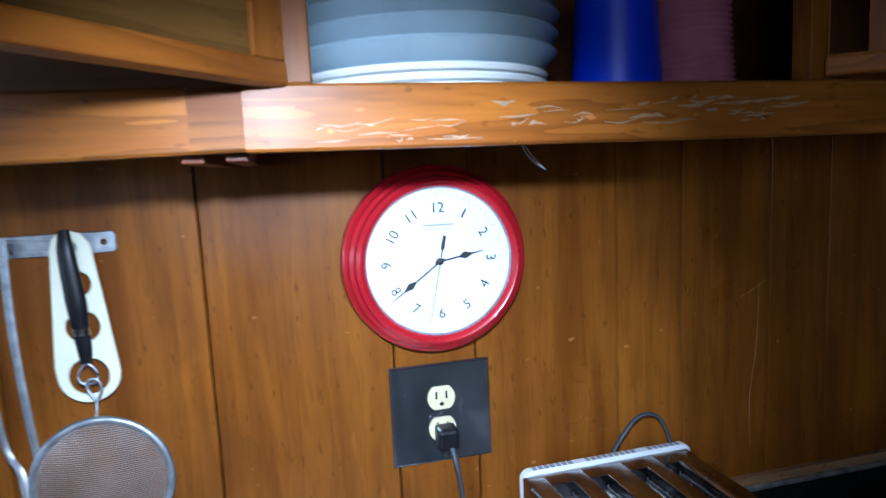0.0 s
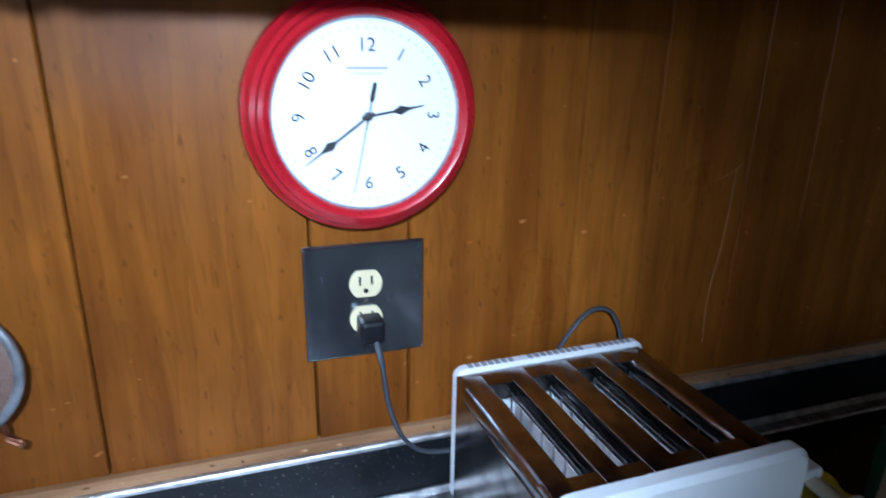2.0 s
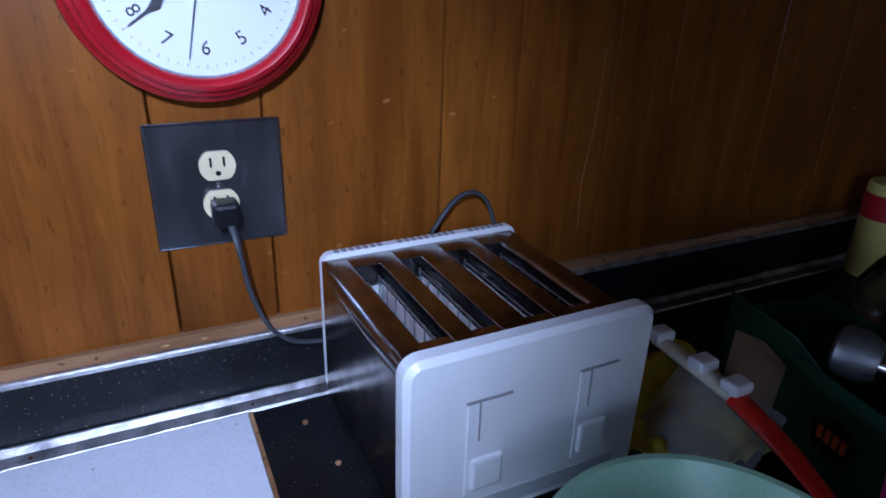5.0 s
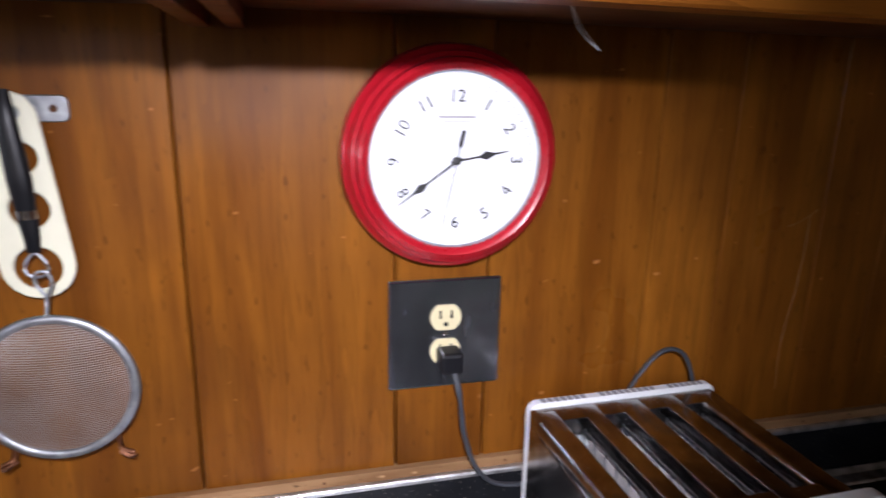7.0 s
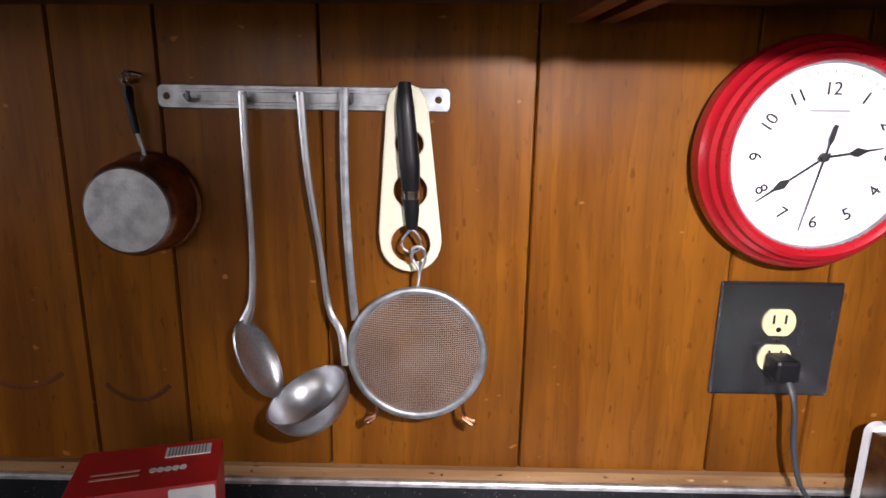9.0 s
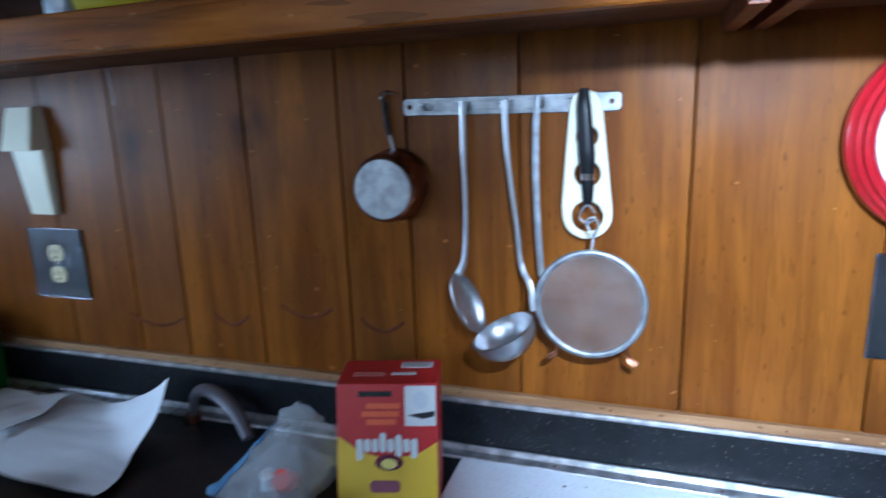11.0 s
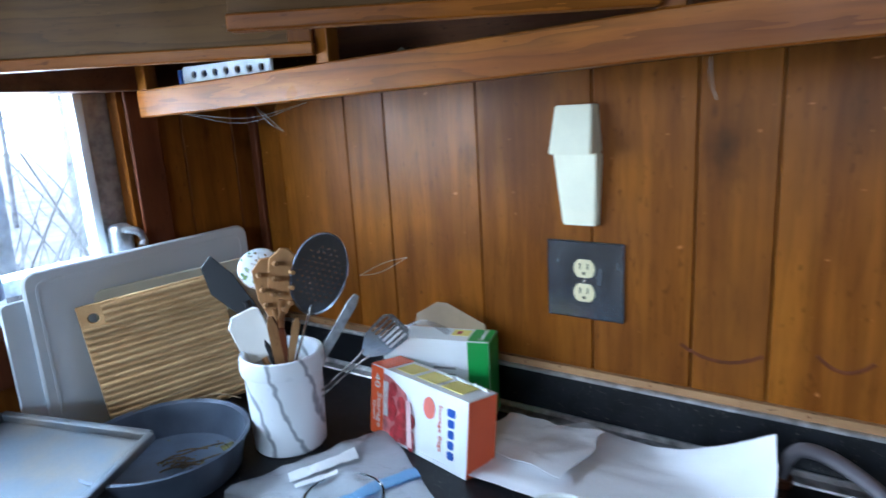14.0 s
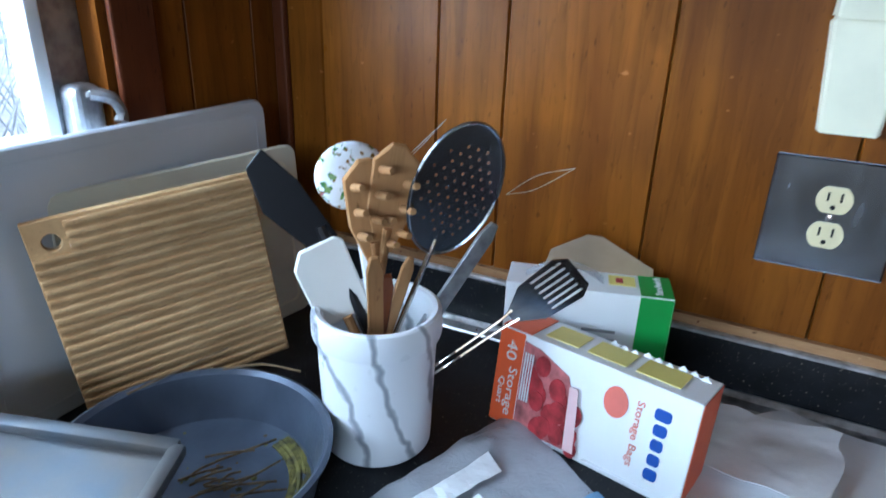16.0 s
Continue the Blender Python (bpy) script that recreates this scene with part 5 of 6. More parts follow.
def berry_box(m):
    t = thing("storage_bag_box", "white and orange storage bag box with red berries", "carton", m)
    w, d, h = 0.216, 0.055, 0.086
    part("carton_body", box(0, w, 0, d, 0, h, 0.0008), CARTON, t)
    part("orange_band", box(-0.0004, 0.030, -0.0008, -0.0002, 0.001, h - 0.001), ORANGE, t)
    part("orange_band", box(0.0, 0.036, 0.001, d - 0.001, h + 0.0002, h + 0.0008), ORANGE, t)
    part("orange_end", box(w + 0.0002, w + 0.0009, 0.001, d - 0.001, 0.001, h - 0.001), ORANGE, t, "orange end flap")
    part("photo", slab([(0.031, 0.004), (0.105, 0.004), (0.098, 0.040), (0.086, 0.066), (0.050, 0.078), (0.031, 0.080)], -0.0006), mat("pink_photo", (0.62, 0.20, 0.20), 0.4, vary=0.3, scale=70), t, "photo of red berries", m=pose(0, -0.0002, 0))
    rb = random.Random(3)
    for k in range(17):
        part("berry", slab(circle(rb.uniform(0.040, 0.110), rb.uniform(0.010, 0.066) * (1.0 if k < 9 else 0.55), rb.uniform(0.007, 0.011), 14), -0.0005), BERRY, t, m=pose(0, -0.0012 - 0.00012 * k, 0))
    part("bag_picture", slab([(0.094, 0.006), (0.106, 0.006), (0.100, 0.060), (0.090, 0.060)], -0.0005), mat("pale_pink_print", (0.80, 0.55, 0.55), 0.4), t, m=pose(0, -0.0036, 0))
    part("seal", slab(circle(0.138, 0.062, 0.0125, 24), -0.0006), mat("coral_print", (0.80, 0.20, 0.15), 0.4), t, m=pose(0, -0.0002, 0))
    lettering("40", 0.018, CARTON, t, pose(0.016, -0.0011, 0.068) @ UP @ pose(0, 0, 0, 0, 0, -90))
    lettering("Storage", 0.0145, CARTON, t, pose(0.021, -0.0011, 0.032) @ UP @ pose(0, 0, 0, 0, 0, -90))
    lettering("Quart", 0.010, CARTON, t, pose(0.009, -0.0011, 0.030) @ UP @ pose(0, 0, 0, 0, 0, -90))
    lettering("Storage Bags", 0.0105, mat("coral_ink", (0.76, 0.22, 0.15), 0.4), t, pose(0.162, -0.0006, 0.044) @ UP @ pose(0, 0, 0, 0, 0, -90))
    for k, s in enumerate((0.016, 0.013, 0.012, 0.012, 0.013)):
        part("name_mark", slab(rounded(0.184 - s / 2, 0.184 + s / 2, 0.062 - 0.012 * k, 0.071 - 0.012 * k, 0.003), -0.0006), NAVY, t, m=pose(0, -0.0002, 0))
    for x0, x1 in ((0.046, 0.084), (0.094, 0.136), (0.146, 0.190)):
        part("top_picture", box(x0, x1, 0.012, 0.045, h + 0.0002, h + 0.0008, 0.0), YELLOWL, t)
    for k in range(9):
        part("torn_edge", slab([(0.10 + 0.012 * k, 0), (0.112 + 0.012 * k, 0), (0.106 + 0.012 * k, 0.004)], 0.0008), CARTON, t, m=pose(0, 0.049 - 0.002 * (k % 3), h))
    for k in range(4):
        part("text_bar", box(0.034 + 0.003 * k, 0.0355 + 0.003 * k, -0.0030, -0.0020, 0.030, 0.072), CARTON, t)
    return t


berry_box(pose(-1.398, 0.512, TOP, 0, 0, -12.2) @ pose(0, 0, 0, -7, 0, 0) @ Matrix.Diagonal((1.005, 1.10, 1.34, 1)))
gb = thing("sandwich_bag_box", "white and green sandwich bag box, torn open", "carton", pose(-1.414, 0.577, TOP, 0, 0, 15.5))
part("carton_body", box(0, 0.186, 0, 0.058, 0, 0.141, 0.0008), CARTON, gb)
part("green_end", box(0.1862, 0.187, 0.001, 0.057, 0.001, 0.140), GREEN, gb, "green end flap")
part("green_band", box(0.150, 0.1855, -0.0008, -0.0002, 0.001, 0.140), GREEN, gb)
part("green_band", box(0.150, 0.1855, 0.001, 0.057, 0.1412, 0.1418), GREEN, gb)
part("label_patch", box(0.116, 0.146, 0.022, 0.048, 0.1412, 0.1418), YELLOWL, gb)
part("label_mark", box(0.124, 0.132, 0.028, 0.040, 0.1419, 0.1423), BERRY, gb)
part("text_bar", box(0.090, 0.128, -0.0008, -0.0002, 0.090, 0.0935), GREYINK, gb)
part("text_bar", box(0.098, 0.128, -0.0008, -0.0002, 0.080, 0.0825), GREYINK, gb)
part("flap", slab([(0.040, 0), (0.168, 0), (0.166, 0.012), (0.104, 0.050), (0.086, 0.051), (0.046, 0.026)], 0.0012, bevel=0.0003), KRAFT, gb, "brown inner face of the raised lid flap", m=pose(0, 0.055, 0.1405, 12))
part("bag_film", sheet(10, 6, lambda u, v: (0.02 + 0.09 * u, 0.02 + 0.02 * v, 0.141 + 0.018 * math.sin(3.1 * u) + 0.004 * noise.noise((u * 5, v * 4, 2))), 0.0006), POLY, gb)
lettering("Sandwich", 0.0125, CARTON, gb, pose(0.171, 0.030, 0.1420, 0, 0, 90))

# ---- papers, mugs and glass ----


def paper(name, label, m, corners, seed, lift, n=26):
    """A crumpled sheet across four corners (x, y), with one raised corner."""
    (ax, ay), (bx, by), (cx_, cy_), (dx, dy) = corners

    def f(u, v):
        wob = 0.012 * noise.noise((u * 3 + seed, v * 3, 0.3))
        x = (1 - u) * ((1 - v) * ax + v * dx) + u * ((1 - v) * bx + v * cx_) + wob
        y = (1 - u) * ((1 - v) * ay + v * dy) + u * ((1 - v) * by + v * cy_) + wob
        z = 0.006 + 0.006 * abs(noise.noise((u * 4, v * 4, seed))) + 0.0035 * abs(noise.noise((u * 11, v * 9, seed + 3))) + lift * max(0, u + v - 1.35) ** 1.6
        return x, y, z
    t = thing(name, label, "paper", m)
    part("page", sheet(n, n, f, 0.0006), PAPER, t, smooth=50)
    return t


paper("paper_sheet", "crumpled white paper sheet lying on the worktop", pose(-0.99, 0.532, TOP), ((-0.300, -0.052), (0.198, -0.090), (0.172, 0.098), (-0.115, 0.150)), 2.2, 0.165)
paper("paper_sheet", "small folded white paper beside the boxes", pose(-1.148, 0.585, TOP + 0.012), ((-0.07, -0.05), (0.09, -0.07), (0.10, 0.05), (-0.06, 0.06)), 5.1, 0.02, 16)
paper("paper_sheet", "curled white paper near the worktop's edge", pose(-0.625, 0.322, TOP), ((-0.09, -0.10), (0.13, -0.14), (0.10, 0.11), (-0.03, 0.08)), 8.4, 0.07, 20)


def mug(m, label, r, h, body, band=None, turn=0):
    t = thing("mug", label, "mug", m, "mugs")
    part("cup", lathe(((0, 0.001), (r * 0.80, 0.001), (r * 0.86, 0.004), (r * 0.95, h * 0.5), (r, h - 0.002), (r - 0.0015, h), (r - 0.004, h - 0.002), (r * 0.89, h * 0.5), (r * 0.76, 0.006), (0, 0.006)), 44), CERAMIC, t, smooth=35)
    if band:
        part("print", lathe(((r * 0.865, 0.004), (r * 0.965, h * 0.5), (r * 0.992, h * 0.66), (r * 0.985, h * 0.66), (r * 0.94, h * 0.5), (r * 0.85, 0.004)), 44), band, t, "dark colourful print", smooth=35)
    a = radians(turn)
    c, s = math.cos(a), math.sin(a)
    part("handle", tube([(c * q, s * q, z) for q, z in ((r * 0.95, h * 0.82), (r * 1.35, h * 0.84), (r * 1.62, h * 0.55), (r * 1.35, h * 0.26), (r * 0.9, h * 0.24))], 0.0048, 10, 1.4), CERAMIC, t, smooth=60)
    return t


blue_mug = mug(pose(-1.001, 0.374, TOP), "white mug with a small blue print", 0.043, 0.068, CERAMIC, None, 205)
part("blue_print", slab([(-0.020, 0.012), (0.016, 0.011), (0.020, 0.030), (0.006, 0.040), (-0.010, 0.034), (-0.020, 0.038)], 0.0008), NAVY, blue_mug, m=pose(0.012, -0.0415, 0.0, 0, 0, 16))
mug(pose(-0.884, 0.270, TOP), "white mug with a dark red and purple print", 0.041, 0.097, CERAMIC, PURPLE, 20)

cup = thing("measuring_cup", "clear glass measuring cup with red marks", "measuring cup", pose(-0.748, 0.220, TOP))
part("glass_wall", lathe(((0, 0.001), (0.036, 0.001), (0.040, 0.005), (0.044, 0.085), (0.0455, 0.088), (0.0415, 0.088), (0.0375, 0.010), (0, 0.008)), 44), GLASS, cup, smooth=35)
part("handle", tube(((0.042, 0.010, 0.074), (0.064, 0.018, 0.076), (0.070, 0.020, 0.050), (0.060, 0.017, 0.022), (0.040, 0.010, 0.020)), 0.005, 10, 1.3), GLASS, cup, smooth=60)
for k in range(3):
    part("red_mark", box(-0.006, 0.010, -0.0442, -0.0432, 0.030 + 0.014 * k, 0.032 + 0.014 * k), REDPRINT, cup)
lid = thing("glass_cover", "domed glass pan lid with a dark knob", "lid", pose(-1.056, 0.202, TOP))
part("dome", lathe(((0.0, 0.030), (0.035, 0.028), (0.070, 0.020), (0.090, 0.008), (0.0905, 0.004), (0.087, 0.006), (0.068, 0.0165), (0.034, 0.0245), (0.0, 0.0265)), 48), GLASS, lid, smooth=35)
part("rim", lathe(((0.0885, 0.0), (0.0935, 0.001), (0.0940, 0.007), (0.0895, 0.009)), 56), TIN, lid, smooth=40)
part("knob", lathe(((0, 0.052), (0.013, 0.051), (0.017, 0.045), (0.014, 0.036), (0.010, 0.030), (0, 0.030)), 28), BLACK, lid, smooth=35)
jar = thing("glass_jar", "clear glass jar with a gold screw band", "jar", pose(-0.494, 0.356, TOP))
part("jar_wall", lathe(((0, 0.001), (0.030, 0.001), (0.034, 0.005), (0.0345, 0.050), (0.029, 0.060), (0.0285, 0.066), (0.0262, 0.066), (0.0265, 0.058), (0.0315, 0.048), (0.031, 0.008), (0, 0.006)), 40), GLASS, jar, smooth=35)
part("lid", lathe(((0.0265, 0.0735), (0.0290, 0.0740), (0.0305, 0.072), (0.0305, 0.0630), (0.0290, 0.0628), (0.0287, 0.0715), (0.0265, 0.0722)), 40), mat("gold_lid", (0.55, 0.38, 0.12), 0.3, 0.9, vary=0.15), jar, "open brass-coloured screw band", smooth=35)
tumbler = thing("glass_tumbler", "clear stepped drinking glass standing on the bag", "glass", pose(-1.202, 0.246, TOP + 0.007) @ Matrix.Diagonal((1.12, 1.12, 1.1, 1)))
part("glass_wall", lathe(((0, 0.002), (0.026, 0.001), (0.029, 0.004), (0.0295, 0.026), (0.032, 0.031), (0.039, 0.034), (0.0405, 0.040), (0.041, 0.086), (0.0395, 0.087), (0.0380, 0.086), (0.0375, 0.041), (0.030, 0.036), (0.0265, 0.028), (0.026, 0.008), (0, 0.007)), 40), GLASS, tumbler, smooth=35)

bag = thing("freezer_bag", "clear plastic freezer bag with a blue zip, lying flat", "plastic bag", pose(-1.286, 0.294, TOP))


def bag_f(h0, amp, seed):
    def f(u, v):
        x = (1 - u) * ((1 - v) * -0.182 + v * -0.092) + u * ((1 - v) * -0.036 + v * 0.123)
        y = (1 - u) * ((1 - v) * -0.018 + v * 0.235) + u * ((1 - v) * -0.128 + v * 0.087)
        return x, y, h0 + amp * abs(noise.noise((u * 4, v * 5, seed))) + 0.4 * amp * abs(noise.noise((u * 13, v * 11, seed)))
    return f


part("bag_film", sheet(30, 30, bag_f(0.004, 0.012, 4.0), 0.0004), BAGFILM, bag, "crinkled clear film", smooth=60)
part("bag_film", sheet(20, 20, bag_f(0.0015, 0.002, 7.0), 0.0004), POLY, bag, smooth=60)
zip_f = bag_f(0.0085, 0.008, 4.0)
part("zip_strip", sheet(4, 30, lambda u, v: zip_f(0.93 + 0.07 * u, v), 0.0012), POLYB, bag, "light blue zip strip", smooth=60)
part("zip_strip", sheet(4, 30, lambda u, v: zip_f(0.56 + 0.09 * u, v), 0.0012), POLYB, bag, smooth=60)
for u0, u1, v0, v1 in ((0.16, 0.27, 0.34, 0.74), (0.31, 0.36, 0.36, 0.60)):
    part("printed_label", sheet(4, 16, lambda u, v: tuple(np.add(zip_f(u0 + (u1 - u0) * u, v0 + (v1 - v0) * v), (0, 0, 0.001))), 0.0004), CARTON, bag, "white printed patch")

clear = thing("plastic_bag", "crumpled clear plastic bag holding a red item", "plastic bag", pose(-0.593, 0.570, TOP))


def crumple(u, v):
    crease = 0.006 * noise.noise((u * 7, v * 6, 2.0)) + 0.003 * abs(noise.noise((u * 17, v * 15, 5.0)))
    return (-0.062 + 0.135 * u + 0.018 * v + crease, -0.072 + 0.128 * v - 0.03 * u + crease,
            0.002 + 0.082 * v ** 1.2 * math.sin(math.pi * (0.12 + 0.76 * u)) + abs(crease) * 1.4)


part("bag_film", sheet(34, 30, crumple, 0.0004), POLY, clear, smooth=50)
part("bag_film", sheet(20, 12, lambda u, v: (crumple(u, v)[0], crumple(u, v)[1] + 0.01, 0.0015 + 0.1 * crumple(u, v)[2]), 0.0004), POLY, clear, smooth=50)
part("zip_strip", sheet(3, 30, lambda u, v: tuple(np.add(crumple(0.10 * u, v), (-0.002, 0, 0.0012))), 0.0008), POLYB, clear, "bluish zip strip", smooth=60)
part("red_cap", lathe(((0, 0.030), (0.013, 0.029), (0.015, 0.024), (0.015, 0.002), (0, 0.002)), 24, pose(0.030, -0.022, 0.004, 50, 10)), REDPLASTIC, clear, "orange-red plastic cap", smooth=35)
part("white_cap", lathe(((0, 0.024), (0.011, 0.023), (0.012, 0.002), (0, 0.002)), 20, pose(0.012, -0.040, 0.003)), WHITE, clear, smooth=35)
grip = thing("grey_grip", "grey curved plastic pan handle lying by the upstand", "handle", pose(-0.745, 0.663, TOP))
part("grip", tube(((-0.068, 0.0, 0.010), (-0.062, 0.002, 0.040), (-0.046, 0.002, 0.056), (-0.012, -0.004, 0.054), (0.036, -0.022, 0.036), (0.066, -0.040, 0.010)), (0.007, 0.011, 0.012, 0.0125, 0.011, 0.009), 14, 0.75), mat("mauve_grey_plastic", (0.17, 0.16, 0.18), 0.4, vary=0.08), grip, smooth=60)
part("brass_ferrule", lathe(((0.012, 0.0), (0.013, 0.012), (0, 0.012)), 20, pose(-0.068, 0, 0)), COPPER, grip)
flap = thing("carton_flap", "torn red and gold carton flap on the worktop", "carton scrap", pose(-0.455, 0.484, TOP + 0.006, 0, 0, 20))
part("card", sheet(8, 4, lambda u, v: (-0.045 + 0.09 * u, -0.03 + 0.06 * v, 0.004 * math.sin(3 * u)), 0.0012), mat("gold_red_print", (0.60, 0.30, 0.03), 0.4, vary=0.4, scale=40, second=(0.35, 0.02, 0.02)), flap)

film = thing("plastic_sheet", "stiff clear plastic sheet lying on the white cover board", "plastic sheet", pose(-0.285, 0.480, TOP + 0.0056, 0, 0, 43))
part("sheet_film", sheet(16, 10, lambda u, v: (-0.10 + 0.20 * u, -0.075 + 0.13 * v, 0.002 + 0.010 * abs(v - 0.5) * u + 0.002 * abs(noise.noise((u * 4, v * 4, 8)))), 0.0005), BAGFILM, film, smooth=50)
packet = thing("small_packet", "small dark grey packet with a red stripe on the cover board", "packet", pose(-0.158, 0.535, TOP + 0.0056, 0, 0, 40))
part("packet_body", box(-0.055, 0.045, -0.020, 0.020, 0, 0.026, 0.005, 3), mat("dark_packet_print", (0.06, 0.06, 0.075), 0.35, vary=0.3, scale=60), packet)
part("red_stripe", box(-0.048, 0.038, -0.013, -0.006, 0.0261, 0.0266), BERRY, packet)
part("text_bar", box(-0.030, 0.020, 0.004, 0.008, 0.0261, 0.0266), CARTON, packet)

# ---- spray can on the sill ----
can = thing("spray_can", "blue and white spray can on the window sill", "spray can", pose(WEST - 0.020, 0.172, 1.118))
part("can_body", lathe(((0, 0.0), (0.030, 0.0), (0.0315, 0.003), (0.0315, 0.178), (0.029, 0.184), (0, 0.184)), 40), mat("grey_blue_label", (0.22, 0.28, 0.42), 0.32, 0.3, vary=0.3, scale=50), can, "grey-blue printed can", smooth=35)
part("label_band", lathe(((0.0317, 0.004), (0.0319, 0.004), (0.0319, 0.040), (0.0317, 0.040)), 40), CARTON, can)
part("label_band", lathe(((0.0317, 0.120), (0.0319, 0.120), (0.0319, 0.172), (0.0317, 0.172)), 40), NAVY, can)
for k in range(12):
    part("text_bar", box(0.0318, 0.0325, -0.012, 0.010 - 0.004 * (k % 3), 0.048 + 0.0055 * k, 0.0500 + 0.0055 * k), CARTON, can, m=pose(0, 0, 0, 0, 0, -25))
part("cap", lathe(((0.029, 0.182), (0.0318, 0.186), (0.0318, 0.226), (0.028, 0.238), (0, 0.240)), 40), BLUECUP, can, "bright blue cap", smooth=35)

# ---- crockery in the cabinet ----
FLOOR_UP = 0.0345


def on_shelf(x, y, lift=0.0):
    return pose(x, y, shelf_z(x) + FLOOR_UP + lift)


def plate(m, r, material, h=0.019):
    t = thing("dinner_plate", "grey-blue glazed plate in a stack" if material is STONEWARE else "white scalloped plate under the stack", "plate", m, "stacked plates")
    n = 72
    prof = ((0, 0.001), (r * 0.66, 0.001), (r * 0.72, 0.004), (r * 0.90, h * 0.45), (r * 0.98, h - 0.005), (r, h - 0.002), (r * 0.99, h), (r * 0.96, h - 0.002), (r * 0.86, h * 0.5 + 0.001), (r * 0.70, 0.008), (r * 0.60, 0.005), (0, 0.005))
    part("dish", lathe(prof, n), material, t, smooth=35)
    return t


for k in range(3):
    plate(on_shelf(0.150, 0.580, 0.001 + 0.0075 * k), 0.120, CERAMIC, 0.014)
for k in range(7):
    plate(on_shelf(0.150 + 0.0015 * (k % 3), 0.580, 0.022 + 0.0162 * k), 0.129, STONEWARE, 0.027)
cupb = thing("beaker", "tall bright blue plastic beaker upside down", "cup", on_shelf(0.330, 0.535))
part("wall", lathe(((0.042, 0.0), (0.043, 0.001), (0.034, 0.150), (0.030, 0.154), (0, 0.154)), 40), BLUECUP, cupb, smooth=35)
part("lip", lathe(((0.0425, 0.0), (0.0450, 0.001), (0.0448, 0.006), (0.0428, 0.007)), 40), BLUECUP, cupb, smooth=35)


def ribbed_glass(m):
    t = thing("stacked_glass", "ribbed rose-coloured glass standing upside down", "glass", m, "rose glasses")
    prof = []
    for k in range(26):
        z = 0.006 * k
        prof += [(0.043 - 0.0004 * k, z), (0.0448 - 0.0004 * k, z + 0.003)]
    prof += [(0.030, 0.158), (0, 0.158), (0, 0.154), (0.028, 0.153), (0.040, 0.0)]
    part("wall", lathe(prof, 32), PINKGLASS, t, smooth=60)
    part("foot", lathe(((0.030, 0.157), (0.031, 0.162), (0.026, 0.164), (0, 0.163)), 32), PINKGLASS, t, smooth=40)
    return t


ribbed_glass(on_shelf(0.412, 0.540))
yc = thing("plastic_cup", "yellow-green plastic cup lying in the cabinet", "cup", on_shelf(-0.700, 0.545))
part("wall", lathe(((0.040, -0.062), (0.0415, -0.062), (0.036, 0.055), (0.034, 0.058), (0, 0.058)), 36, pose(0, 0, 0.042, 0, 90, 0)), YELLOWCUP, yc, smooth=35)
fl = thing("thermos_flask", "tall grey metal flask in the cabinet", "flask", on_shelf(-0.836, 0.570))
part("flask_body", lathe(((0, 0), (0.028, 0), (0.0295, 0.004), (0.0295, 0.20), (0.02, 0.23), (0, 0.232)), 32), TIN, fl, smooth=35)
for k in range(4):
    w = thing("white_bowl", "white bowl in a small stack in the cabinet", "bowl", on_shelf(-0.40, 0.56, 0.011 * k), "bowls in the cabinet")
    part("dish", lathe(((0, 0.002), (0.04, 0.002), (0.07, 0.022), (0.082, 0.045), (0.0805, 0.046), (0.067, 0.025), (0.038, 0.006), (0, 0.006)), 40), CERAMIC, w, smooth=35)
for k in range(5):
    w = thing("saucer", "small white saucer in a stack in the cabinet", "saucer", on_shelf(-0.575, 0.56, 0.006 * k), "saucers in the cabinet")
    part("dish", lathe(((0, 0.001), (0.035, 0.001), (0.055, 0.010), (0.054, 0.011), (0.034, 0.004), (0, 0.004)), 36), CERAMIC, w, smooth=35)
crate = thing("plastic_rack", "white plastic drainer rack lying in the cabinet", "rack", on_shelf(-1.62, 0.53))
part("tray", slab(rounded(-0.11, 0.11, 0.0, 0.040, 0.006), 0.006, [circle(-0.08 + 0.028 * k, 0.026, 0.006, 14) for k in range(7)], bevel=0.001), CARTON, crate, m=pose(0, -0.045, 0))
part("blue_edge", box(-0.12, -0.112, -0.048, 0.08, 0.0, 0.036, 0.002), NAVY, crate)
part("base", box(-0.11, 0.11, -0.040, 0.09, 0.0, 0.006, 0.001), CARTON, crate)
foil = thing("foil_scrap", "crumpled shiny foil on the shelf", "foil", on_shelf(-1.22, 0.50))
part("foil", sheet(14, 6, lambda u, v: (-0.05 + 0.10 * u, -0.02 + 0.04 * v, 0.012 + 0.012 * noise.noise((u * 6, v * 5, 4))), 0.0006), CHROME, foil)

# ---- clutter beside the toaster ----
bowl = thing("mixing_bowl", "large mint green mixing bowl with paper inside", "bowl", pose(0.400, 0.240, TOP) @ Matrix.Diagonal((0.97, 0.97, 0.93, 1)))
part("bowl_wall", lathe(((0, 0.001), (0.055, 0.001), (0.062, 0.006), (0.098, 0.060), (0.120, 0.112), (0.124, 0.116), (0.123, 0.120), (0.118, 0.119), (0.112, 0.106), (0.092, 0.060), (0.058, 0.012), (0, 0.008)), 64), MINT, bowl, smooth=35)
scrap = thing("paper_scrap", "folded pale blue paper lying in the bowl", "paper", pose(0.437, 0.232, TOP + 0.034))
part("page", sheet(8, 8, lambda u, v: (-0.05 + 0.09 * u, -0.05 + 0.09 * v, 0.004 + 0.06 * abs(u - 0.5)), 0.0008), PAPER, scrap)
tum = thing("tumbler", "tall magenta plastic tumbler", "cup", pose(0.588, 0.222, TOP))
